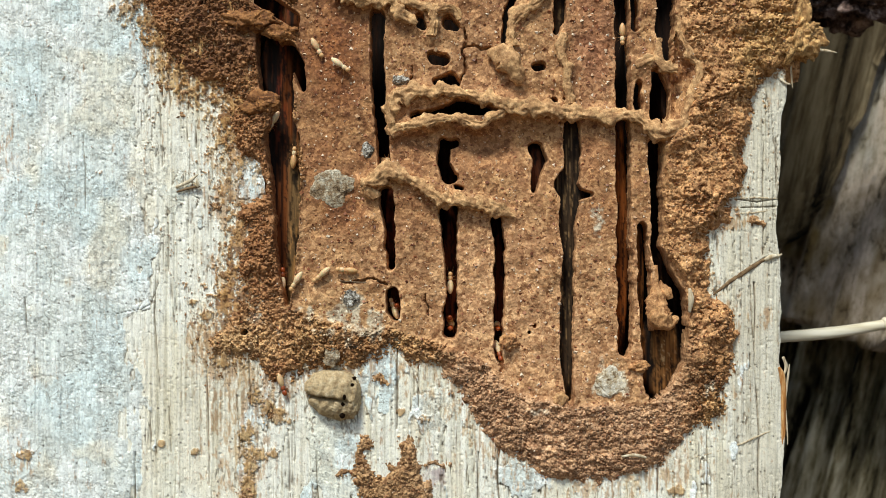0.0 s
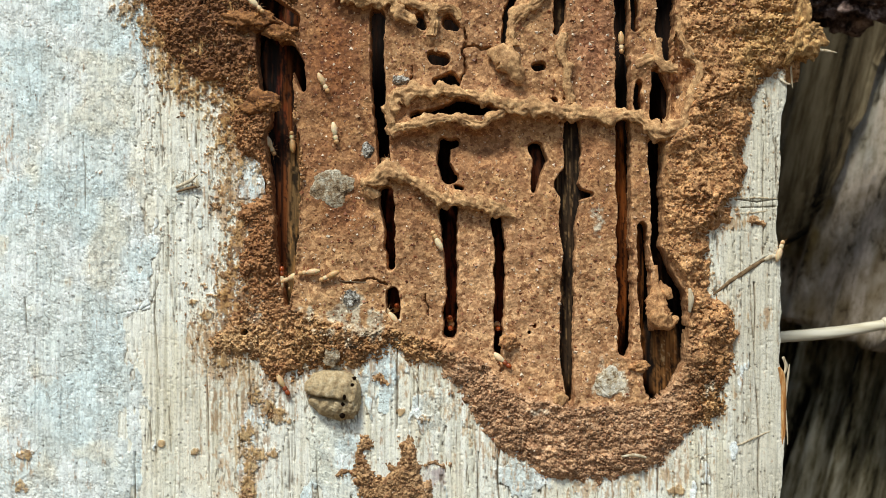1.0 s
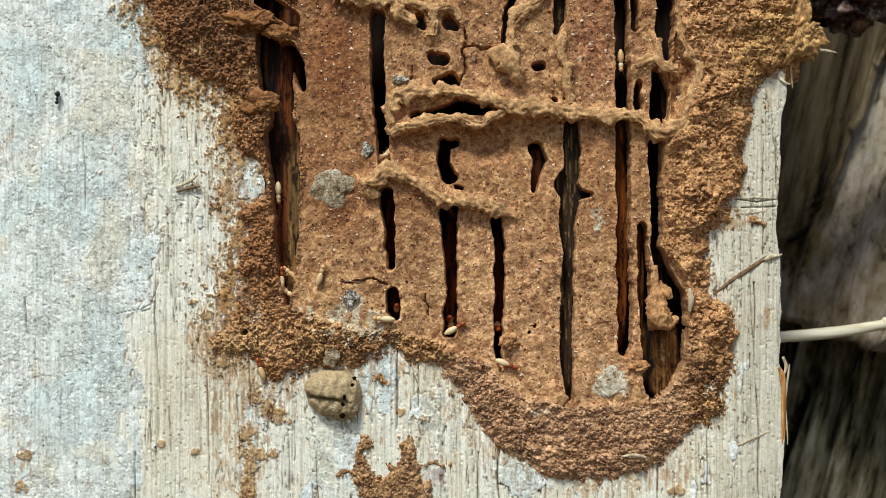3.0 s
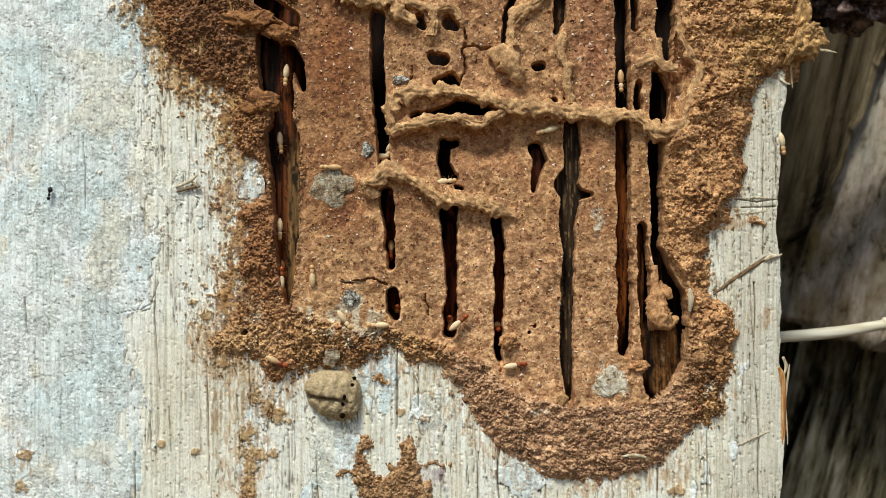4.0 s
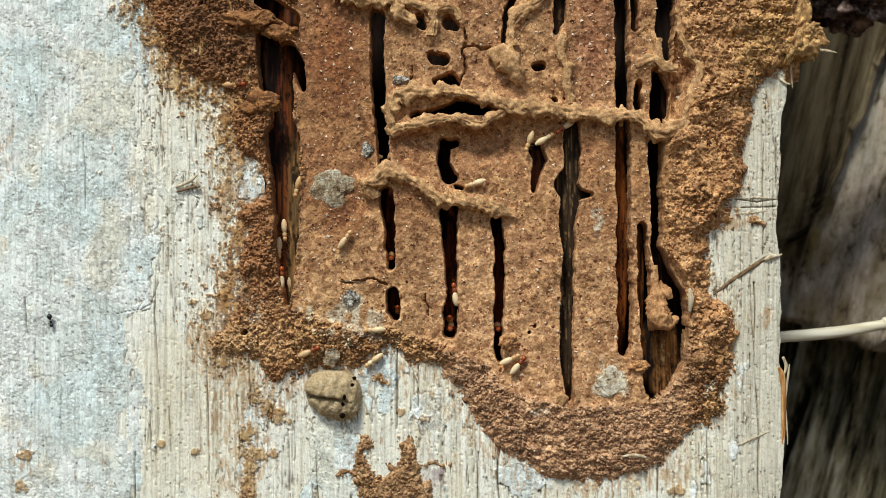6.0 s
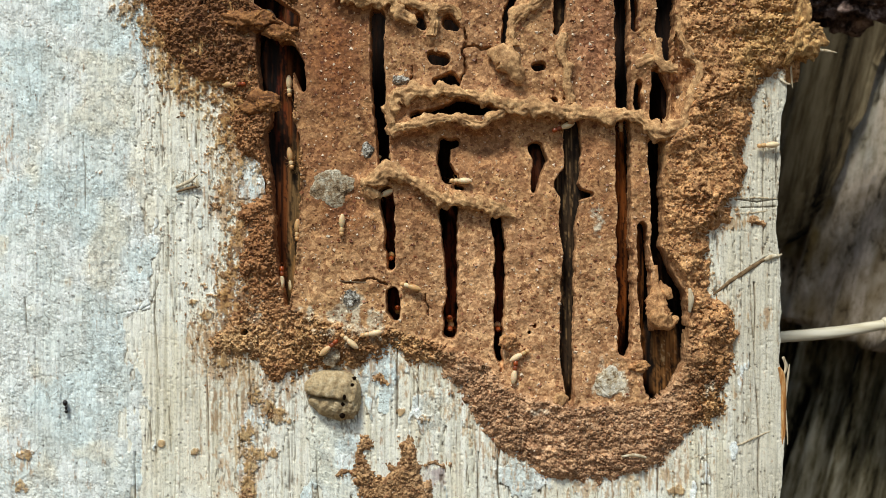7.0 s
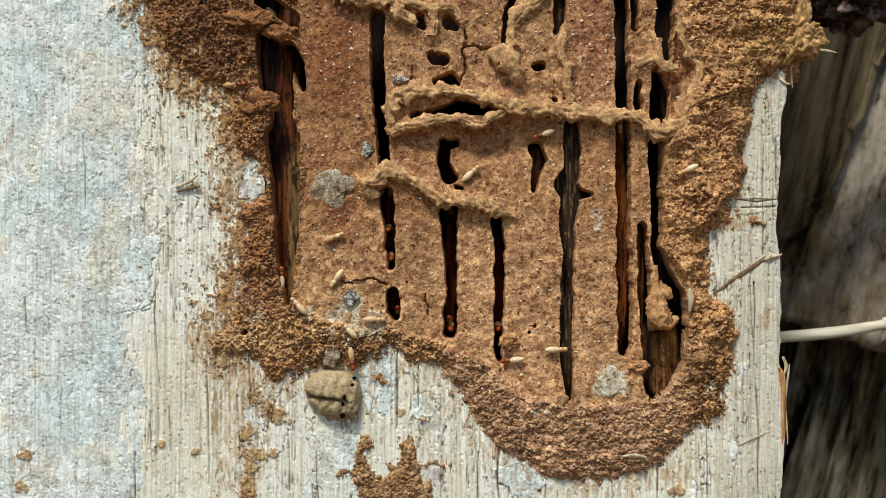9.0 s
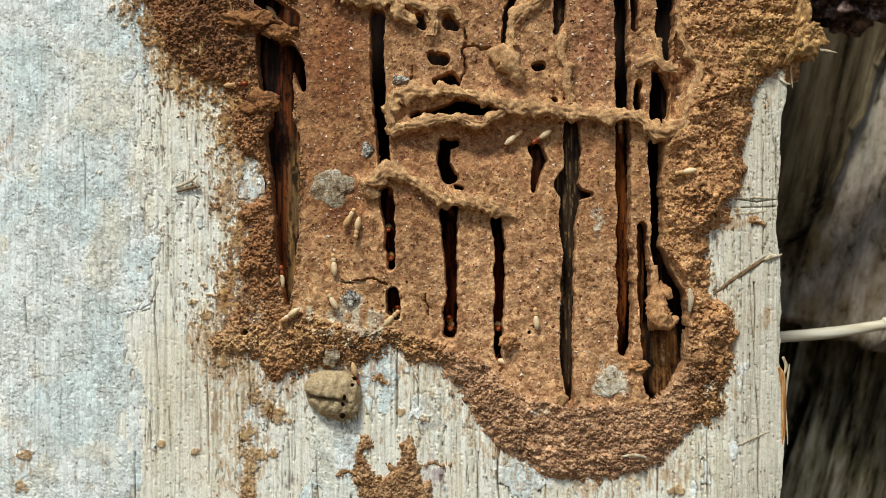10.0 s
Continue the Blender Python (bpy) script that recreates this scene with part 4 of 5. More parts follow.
for i, (u, v, hh, ru, rv, rh) in enumerate([(466, 186, 8, 32, 18, 12), (438, 38, 8, 44, 20, 14), (500, 60, 7, 30, 14, 10)]):
    part("mud_lump", lump_mesh(u, v, hh, ru, rv, rh, seed=i + 13, rough=0.34, detail=6, scale=12), MUD_DARK, nest, "dark crumbly overhanging mud")
part("mud_knob", lump_mesh(1404, 58, 2, 40, 44, 20, seed=31, rough=0.55, detail=6, scale=10), MUD_PALE, nest, "crumbly mud knob jutting past the post edge")
part("mud_knob", tube_mesh([(1396, 70, 2, 26), (1425, 82, 0, 20), (1446, 80, -2, 15)], seed=41, rough=0.45), MUD_PALE, nest, "crumbly mud knob jutting past the post edge")


# ---------------------------------------------------------------- small things on the post
k = Mat("khaki mud cell", 0.95, 0.15)
c = k.ramp(k.noise(700, 6, 0.7), (0.3, srgb(152, 126, 92)), (0.5, srgb(192, 168, 130)), (0.72, srgb(216, 198, 164)))
k.colour(k.mix(c, k.ramp(k.cells(2600), (0.2, 0.7), (0.7, 1.15)), 0.5, "MULTIPLY"))
k.bump(k.noise(1700, 5, 0.8), 0.0005, 0.9)
CELL = k.m
bm = bmesh.new()
bmesh.ops.create_icosphere(bm, subdivisions=6, radius=1)
for w in bm.verts:
    n = w.co.copy()
    p = Vector((abs(n.x) ** (0.8 if n.x < 0 else 0.62) * math.copysign(1, n.x) * 50, abs(n.y) ** 0.75 * math.copysign(1, n.y) * (44 + 4 * n.x), n.z * 30))
    p.y += 0.10 * p.x
    p.y *= 1 - 0.12 * (p.x / 50) ** 2
    line = 6 + 0.10 * p.x
    groove = math.exp(-((p.y - line) / 2.2) ** 2) * min(1, max(0, (32 - p.x) / 14)) * (n.z > -0.3)
    p.x *= 1 - 0.10 * math.exp(-((p.y - line) / 7) ** 2) * (p.x < 0)
    low = 5 * (p.y > line) * (p.x < 30)
    lump = noise.fractal(p / 16, 1.0, 2.0, 5)
    p *= 1 + 0.045 * lump + 0.03 * noise.fractal(p / 5, 1.0, 2.0, 4)
    p.x += 5 * (p.y > line) * (p.x < 0)
    p.z -= 17 * groove + low + 1.1 * math.sin(p.x / 3.5 + p.y / 8 + 2 * lump) * (n.z > 0)
    w.co = P(589 + p.x, 698 + p.y, 3 + p.z)
bumps = [(w.co.x / U + 784, 441 - (w.co.z - Z0) / U, -w.co.y / U) for w in bm.verts]
cell = part("mud_cell", bm, CELL, None)
tagged(cell, "khaki mud insect cell with a deep groove and pinholes", "mud cell")

# flat near-black dabs on the cell paint the shade inside its small holes
k = Mat("near-black dab painting the shade in a small hole", 1.0, 0.0)
k.colour(k.ramp(k.noise(3000, 3), (0.3, srgb(14, 10, 7)), (0.7, srgb(36, 26, 18))))
for u, v, ru, rv in ((628, 668, 4, 3.4), (625, 679, 3, 3), (612, 700, 3.2, 4.5), (609, 712, 3, 3), (608, 733, 5, 4.4)):
    hh = max(q[2] for q in bumps if math.hypot(q[0] - u, q[1] - v) < 3)
    part("pinhole", lump_mesh(u, v, hh, ru, rv, 1.2, seed=u, rough=0.25, detail=3), k.m, cell, "near-black dab painting the shade in a small hole")

k = Mat("mottled grey stone", 0.8, 0.3)
c = k.ramp(k.noise(420, 8, 0.8), (0.36, srgb(70, 50, 34)), (0.45, srgb(148, 122, 90)), (0.56, srgb(196, 184, 160)), (0.7, srgb(236, 230, 214)))
k.colour(k.mix(c, k.ramp(k.cells(2300), (0.25, 0.4), (0.6, 1.05)), 0.6, "MULTIPLY"))
k.bump(k.noise(2000, 4, 0.7), 0.0004, 1.0)
STONE = k.m
k = Mat("dark flecked pebble", 0.35, 0.5)
k.colour(k.ramp(k.noise(900, 6, 0.75), (0.4, srgb(34, 29, 24)), (0.48, srgb(108, 98, 84)), (0.56, srgb(190, 184, 172)), (0.64, srgb(236, 234, 228))))
k.bump(k.noise(1500, 3, 0.6), 0.0004, 0.8)
PEBBLE = k.m
k = Mat("chalky stone", 0.9, 0.2)
c = k.ramp(k.noise(620, 6, 0.75), (0.36, srgb(110, 86, 60)), (0.45, srgb(186, 166, 134)), (0.56, srgb(228, 218, 198)))
k.colour(k.mix(c, k.ramp(k.cells(2300), (0.2, 0.7), (0.6, 1.05)), 0.6, "MULTIPLY"))
k.bump(k.noise(1800, 4, 0.7), 0.0004, 1.0)
CHALK = k.m
for i, (u, v, ru, rv, rh, text) in enumerate([
        (588, 333, 36, 29, 6, "mottled grey and white stone chip stuck in the mud"), (650, 268, 10, 13, 4, "small dark grey pebble with white flecks in the mud"), (708, 143, 15, 9, 9, "small oval grey pebble in the mud"),
        (622, 528, 13, 13, 2.5, "small chalky grey chip in the mud"), (543, 648, 7, 7, 6, "tiny white grit beside the mud cell"), (588, 630, 14, 16, 6, "grey chalky flake above the mud cell"), (1080, 676, 29, 24, 3, "pale mottled stone flake sunk in the mud")]):
    ob = part("stone_chip", lump_mesh(u, v, height_at(u, v) + 1, ru, rv, rh, seed=i + 20, rough=0.32, scale=22), CHALK if i in (4, 6) else PEBBLE if i in (1, 2, 3) else STONE, None)
    tagged(ob, text, "stone", "stones in the mud")

# splinters
k = Mat("pale splinter wood", 0.7, 0.3)
k.colour(k.ramp(k.noise(1, 4, 0.7, k.coords(900, 900, 160)), (0.3, srgb(150, 126, 92)), (0.6, srgb(212, 198, 170)), (0.8, srgb(232, 226, 212))))
SPLINTER = k.m


def splinter(pts, label, material=None, width=0.55, category="splinter"):
    """A thin flattened sliver along (u, v, h, half width)."""
    bm = tube_mesh(pts, seed=int(pts[0][0]), rough=0.1, sides=8, step=4, flat=width)
    ob = part("splinter", bm, material or SPLINTER, None)
    return tagged(ob, label, category, "splinters on the post")


k = Mat("brown fibre", 0.9, 0.2)
k.colour(k.ramp(k.noise(1200, 4, 0.7), (0.35, srgb(84, 62, 42)), (0.65, srgb(150, 124, 92))))
FIBRE = k.m
k = Mat("orange split wood", 0.8, 0.2)
k.colour(k.ramp(k.noise(1, 4, 0.7, k.coords(1400, 1400, 160)), (0.32, srgb(96, 60, 30)), (0.5, srgb(176, 120, 66)), (0.7, srgb(214, 176, 124))))
ORANGE = k.m
splinter([(312, 332, 3, 1.8), (335, 322, 7, 3), (353, 309, 10, 1)], "pale wood splinter lifted from the post")
splinter([(314, 340, 3, 1.5), (338, 333, 5, 2.4), (356, 331, 6, 0.8)], "brown wood splinter lifted from the post", FIBRE)
splinter([(340, 322, 5, 1.5), (352, 330, 7, 3), (349, 318, 9, 1)], "pale wood splinter lifted from the post")
splinter([(1352, 460, 2, 1.5), (1359, 457, 3, 4), (1368, 454, 3, 3.4), (1376, 453, 2, 1.5)], "whitish split fibre at the post edge")
splinter([(1262, 522, 1, 1.5), (1290, 500, 1.5, 3), (1335, 470, 1.5, 3.4), (1358, 456, 1, 2)], "grey-brown fibre lying across the post", FIBRE, 0.3)
splinter([(1374, 455, 1, 3), (1384, 450, 0, 1)], "whitish split fibre at the post edge")
splinter([(1215, 510, 27, 2), (1217, 530, 30, 5), (1215, 552, 27, 2)], "short white sliver on the mud crust")
splinter([(1378, 650, 2, 2), (1384, 665, 1, 5), (1387, 700, 0, 5), (1386, 770, 0, 4), (1384, 812, -2, 1)], "orange-brown strip of split wood at the post edge", ORANGE)
splinter([(1386, 632, -2, 2), (1392, 650, -3, 3), (1386, 668, -2, 1)], "frayed wood splinter at the post edge")
splinter([(1390, 705, 1, 1.4), (1394, 668, 1, 2), (1397, 645, 0, .6)], "frayed wood splinter at the post edge")
splinter([(1390, 725, 0, 1.4), (1393, 760, 0, 1.3), (1394, 788, 0, .5)], "frayed wood splinter at the post edge")
splinter([(1436, 88, 4, 3), (1458, 90, 3, 2.4), (1480, 94, 2, 1)], "short grey straw sticking out of the mud knob")
splinter([(1399, 118, 2, 1.6), (1401, 140, 0, 1.6), (1403, 157, -1, .8)], "short grey straw hanging at the post edge")
splinter([(1380, 140, 2, 2), (1390, 148, 3, 1.6), (1398, 150, 3, .8)], "short grey straw hanging at the post edge")
splinter([(1298, 352, 0, 1), (1335, 350, 0.5, 1.5), (1376, 352, 0, 1)], "grey fibre lying across the post", None, 0.3)
splinter([(1300, 378, 0, .8), (1330, 377, 0.5, 1.2), (1368, 372, 0, .8)], "grey fibre lying across the post", None, 0.3)
splinter([(1222, 812, 0, .8), (1300, 790, 0.4, 1.3), (1340, 773, 0.4, 1.5), (1384, 754, 0, .8)], "thin pale fibre lying across the post", None, 0.3)
splinter([(1098, 806, 14, 1.5), (1120, 803, 16, 3), (1142, 808, 14, 1.5)], "short white flake in the brown mud crust")
splinter([(602, 497, 8, .7), (640, 500, 9, 1.0), (670, 498, 8, .5)], "thin dark rootlet in a mud crack", SIDE)

# ---------------------------------------------------------------- behind the post
D = 0.3077


def B(px, py, y):
    """A place y metres behind the post's face, seen past it at plan place px, py from the open side."""
    f = (D + y) / D
    return Vector(((px - 784) * U * f, y, Z0 + (441 - py) * U * f))


k = Mat("old grey trunk", 0.85, 0.2)
streak = k.noise(1, 8, 0.78, k.coords(190, 190, 85))
c = k.ramp(streak, (0.36, srgb(70, 60, 46)), (0.45, srgb(184, 169, 146)), (0.55, srgb(216, 203, 184)), (0.7, srgb(236, 228, 216)))
c = k.mix(c, k.ramp(k.noise(1, 3, 0.5, k.coords(60, 60, 25)), (0.35, srgb(150, 134, 96)), (0.5, srgb(255, 250, 250)), (0.66, srgb(232, 236, 240))), 1.0, "MULTIPLY")
c = k.mix(c, k.ramp(k.noise(1, 4, 0.65, k.coords(85, 85, 40)), (0.38, 0.35), (0.46, 1.0)), 0.5, "MULTIPLY")
k.colour(c)
k.bump(streak, 0.004, 0.8)
TRUNK = k.m
k = Mat("dark rotten wood", 0.95, 0.1)
streak = k.noise(1, 7, 0.75, k.coords(150, 150, 30))
k.colour(k.ramp(streak, (0.4, srgb(24, 20, 14)), (0.49, srgb(122, 112, 86)), (0.64, srgb(196, 186, 164))))
k.bump(streak, 0.006, 0.9)
ROTTEN = k.m


def trunk_mesh(radius, z0, z1, seed, rag=0.0, furrow=0.05):
    bm = bmesh.new()
    rows = []
    n, m = 360, 150
    for j in range(m + 1):
        row = []
        for i in range(n):
            a = 2 * math.pi * i / n
            z = z0 + (z1 - z0) * j / m
            if j == 0 and rag:
                z += rag * noise.noise(Vector((a * 9, seed, 0)))
            f = noise.fractal(Vector((math.cos(a) * 5, math.sin(a) * 5, z * 6 + seed)), 1.0, 2.0, 5)
            g = noise.fractal(Vector((math.cos(a) * 16, math.sin(a) * 16, z * 4 + seed)), 1.0, 2.0, 4)
            r = radius * (1 + 0.05 * f + furrow * g)
            row.append(bm.verts.new((r * math.cos(a), r * math.sin(a), z)))
        rows.append(row)
    for a, b in zip(rows, rows[1:]):
        for i in range(n):
            bm.faces.new((a[i], a[(i + 1) % n], b[(i + 1) % n], b[i]))
    bm.faces.new(rows[0][::-1])
    bm.faces.new(rows[-1])
    return bm


trunk = empty("old_trunk", (0.205, 0.185, Z0 - 0.046), "old grey weathered trunk standing behind the post", "tree trunk")
trunk.rotation_euler = (0, radians(14), 0)
part("upper_trunk", trunk_mesh(0.108, 0.0, 0.45, 3, 0.012), TRUNK, trunk, "grey streaked old wood")
lower = part("lower_trunk", trunk_mesh(0.074, -0.60, 0.01, 8, furrow=0.13), ROTTEN, trunk, "darker recessed lower wood")
k = Mat("olive bark strip", 0.9, 0.2)
streak = k.noise(1, 7, 0.72, k.coords(140, 140, 14))
k.colour(k.ramp(streak, (0.4, srgb(40, 33, 24)), (0.5, srgb(116, 100, 74)), (0.66, srgb(170, 154, 124))))
k.bump(streak, 0.004, 0.9)
bm = bmesh.new()
rows = []
for j in range(121):
    z = 0.015 + 0.4 * j / 120
    last = radians(221.5 + 55 * (z - 0.045) - 9 * max(0, 1 - j / 9)) + 0.018 * noise.fractal(Vector((z * 60, 3, 0)), 1.0, 2.0, 4)
    row = []
    for i in range(91):
        a = last - (last - radians(80)) * (1 - i / 90) ** 2.2
        g = noise.fractal(Vector((math.cos(a) * 16, math.sin(a) * 16, z * 4 + 9)), 1.0, 2.0, 5)
        split = math.exp(-((math.degrees(a) - 218.4 - 0.4 * math.sin(z * 50)) / 0.45) ** 2) * (z > 0.05)
        r = 0.108 * (1.085 + 0.045 * g - 0.08 * split - 0.05 * (i == 90) - 0.05 * (j == 0))
        row.append(bm.verts.new((r * math.cos(a), r * math.sin(a), z)))
    rows.append(row)
for a, b in zip(rows, rows[1:]):
    for i in range(90):
        bm.faces.new((a[i], a[i + 1], b[i + 1], b[i]))
bmesh.ops.solidify(bm, geom=bm.faces[:], thickness=0.004)
bmesh.ops.recalc_face_normals(bm, faces=bm.faces)
part("bark_strip", bm, k.m, trunk, "dark olive bark left on one side")
k = Mat("dark bark", 0.9, 0.2)
k.colour(k.ramp(k.noise(260, 6, 0.7), (0.38, srgb(36, 26, 24)), (0.52, srgb(110, 88, 80)), (0.65, srgb(190, 166, 154))))
k.bump(k.noise(300, 5, 0.7), 0.003, 1.0)
bm = bmesh.new()
bmesh.ops.create_icosphere(bm, subdivisions=5, radius=1)
for w in bm.verts:
    n = w.co.copy()
    f = noise.fractal(n * 3.5, 1.0, 2.0, 6)
    n *= 1 + 0.6 * f
    w.co = B(1505, -6, 0.058) + Vector((n.x * 0.019, n.y * 0.012, n.z * 0.008))
lump = part("bark_lump", bm, k.m, None)
tagged(lump, "dark purple-brown bark lump on the old trunk", "bark")

k = Mat("dry straw", 0.5, 0.4)
k.colour(k.ramp(k.noise(1, 3, 0.5, k.coords(40, 600, 600)), (0.3, srgb(196, 182, 150)), (0.7, srgb(236, 228, 208))))
a, b, c2 = B(1340, 600, 0.036), B(1480, 588, 0.036), B(1600, 568, 0.036)
inv = [((q.x / U) + 784, 441 - (q.z - Z0) / U, -q.y / U) for q in (a, b, c2)]
stem = part("straw_stem", tube_mesh([(*inv[0], 11), (*inv[1], 11), (*inv[2], 9)], seed=2, rough=0.03, sides=20, step=8), k.m, None)
tagged(stem, "pale dry straw stem stuck out behind the post", "straw")
q = B(1566, 573, 0.036)
part("stem_node", lump_mesh(q.x / U + 784, 441 - (q.z - Z0) / U, -q.y / U, 8, 13, 13, seed=3, rough=0.05, detail=3), k.m, stem, "swollen straw joint")

# ---------------------------------------------------------------- termites and the ant
def skin(name, low, high, rough=0.35, sub=0.0):
    k = Mat(name, rough, 0.45)
    k.colour(k.ramp(k.noise(900, 3), (0.35, low), (0.65, high)))
    if sub:
        k.b.inputs["Subsurface Weight"].default_value = sub
        k.b.inputs["Subsurface Scale"].default_value = 0.0006
        k.b.inputs["Subsurface Radius"].default_value = (1, 0.7, 0.4)
    return k.m


k = Mat("pale termite skin", 0.4, 0.4)
pick = k.t.nodes.new("ShaderNodeObjectInfo").outputs["Random"]
c = k.ramp(pick, (0.2, srgb(202, 160, 108)), (0.75, srgb(234, 208, 166)))
k.colour(k.mix(c, k.ramp(k.noise(900, 3), (0.35, 0.82), (0.65, 1.06)), 0.8, "MULTIPLY"))
k.b.inputs["Subsurface Weight"].default_value = 0.15
k.b.inputs["Subsurface Scale"].default_value = 0.0006
PALE_SKIN = k.m
AMBER = skin("amber termite head", srgb(196, 148, 94), srgb(222, 180, 128), 0.3)
RED = skin("red soldier head", srgb(112, 42, 16), srgb(166, 80, 34), 0.25)
LIMB = skin("amber limbs", srgb(170, 110, 60), srgb(204, 150, 96), 0.4)
DARK_LIMB = skin("red-brown limbs", srgb(110, 48, 20), srgb(150, 76, 34), 0.4)
BLACK = skin("black ant shell", srgb(14, 11, 10), srgb(30, 24, 22), 0.3)


def bead(rings, sides=12):
    """A smooth round body along x: rows of (x, half width, half height, lift)."""
    bm = bmesh.new()
    loops = []
    for xx, a, b, lift in rings:
        loops.append([bm.verts.new((xx * U, a * U * math.cos(2 * math.pi * i / sides), (lift + b * math.sin(2 * math.pi * i / sides)) * U)) for i in range(sides)])
    for p, q in zip(loops, loops[1:]):
        for i in range(sides):
            bm.faces.new((p[i], p[(i + 1) % sides], q[(i + 1) % sides], q[i]))
    bm.faces.new(loops[0][::-1])
    bm.faces.new(loops[-1])
    bmesh.ops.recalc_face_normals(bm, faces=bm.faces)
    return bm


def egg(x0, x1, a, b, lift=0.0, n=9, blunt=0.6, bands=0.0):
    out = []
    for i in range(n + 1):
        t = i / n
        s = max(0.08, math.sin(math.pi * min(max(t, 0.03), 0.97)) ** blunt) * (1 + bands * (i % 2))
        out.append((x0 + (x1 - x0) * t, a * s, b * s, lift))
    return bead(out)


def limb(pts, r):
    bm = bmesh.new()
    loops = []
    for i, p in enumerate(pts):
        rr = r * (1 - 0.6 * i / (len(pts) - 1))
        loops.append([bm.verts.new(((p[0] + rr * math.cos(a)) * U, p[1] * U, (p[2] + rr * math.sin(a)) * U)) for a in (0, 2.1, 4.2)])
    for p, q in zip(loops, loops[1:]):
        for i in range(3):
            bm.faces.new((p[i], p[(i + 1) % 3], q[(i + 1) % 3], q[i]))
    bmesh.ops.recalc_face_normals(bm, faces=bm.faces)
    return bm


def insect(name, label, category, group, body, head, limbs, soldier=False, waist=False):
    """Head towards +x, back towards +z, feet at z = 0."""
    root = empty(name, (0, 0, 0), label, category, group=group)
    if waist:
        part("abdomen", egg(-13, -2, 4.6, 4.2, 4.4), body, root)
        part("thorax", egg(-2.5, 5, 2.3, 2.2, 4.2), body, root)
        part("head", egg(4, 11, 3.4, 2.8, 4.2), head, root)
    else:
        part("abdomen", egg(-21, 5, 5.6, 5.0, 5.6, 13, 0.5, 0.04), body, root)
        part("thorax", egg(1, 13, 4.3, 3.6, 5.2, 9, 0.4), body if not soldier else limbs, root)
        hd = part("head", egg(9.5, 21 if soldier else 18.5, 4.4 if soldier else 4.2, 4.0, 5.2, 9, 0.45), head, root)
        if soldier:
            for s in (-1, 1):
                part("mandible", limb([(18, 2.4 * s, 5), (23, 2.6 * s, 5), (27, 0.6 * s, 5)], 1.2), limbs, hd)
    reach = 0.75 if waist else 1.0
    fore = 9 if waist else 17
    for s in (-1, 1):
        for i, (x0, x1) in enumerate(((8, 13), (5, 4), (2, -8))):
            part("leg", limb([(x0 * reach, 2.5 * s * reach, 4), ((x0 + x1) / 2 * reach, 8 * s * reach, 6.5 * reach), (x1 * reach, 11 * s * reach, 0.3)], 0.42 * reach), limbs, root)
        part("antenna", limb([(fore, 2 * s * reach, 6 * reach), (fore + 6 * reach, 5 * s * reach, 7 * reach), (fore + 14 * reach, 7 * s * reach, 4 * reach)], 0.5 * reach), limbs, root)
    return root


def surface(u, v):
    i, j = int(round((v + 93) / STEP)), int(round((u - 240) / STEP))
    if 4 <= i < mh.shape[0] - 4 and 4 <= j < mh.shape[1] - 4 and nd[i, j] < 10:
        return float(max(np.percentile(mh[i - 4:i + 5, j - 4:j + 5], 75), -14 if inside_plain(u, v) < 0 else 1))
    return 2.5


def stand(u, v, angle, h=None, pitch=0):
    """A pose on the face of the post, heading by degrees from the right, anticlockwise."""
    a = radians(angle)
    fx, up = Vector((math.cos(a), 0, math.sin(a))), Vector((0, -1, 0))
    side = up.cross(fx)
    m = Matrix((fx, side, up)).transposed().to_4x4()
    return Matrix.Translation(P(u, v, surface(u, v) + 1.5 if h is None else h)) @ m @ pose(0, 0, 0, 0, -pitch, 0)


worker = insect("worker_termite", "small cream-white worker termite crawling on the mud", "termite", "termites on the post", PALE_SKIN, AMBER, LIMB)
soldier = insect("soldier_termite", "small soldier termite with red-brown head and pale abdomen", "termite", "termites on the post", PALE_SKIN, RED, DARK_LIMB, soldier=True)
ant = insect("ant", "tiny black ant walking down the pale wood", "ant", "", BLACK, BLACK, BLACK, waist=True)


def crawl(source, *rows):
    """Send a termite on its way: rows of seconds, u, v, heading and, where it is not on the surface, h."""
    ob = source if source.animation_data is None else copy_thing(source, Matrix())
    if ob is not source:
        ob.animation_data_clear()
    walk(ob, [(r[0], stand(*r[1:])) for r in rows])
    return ob


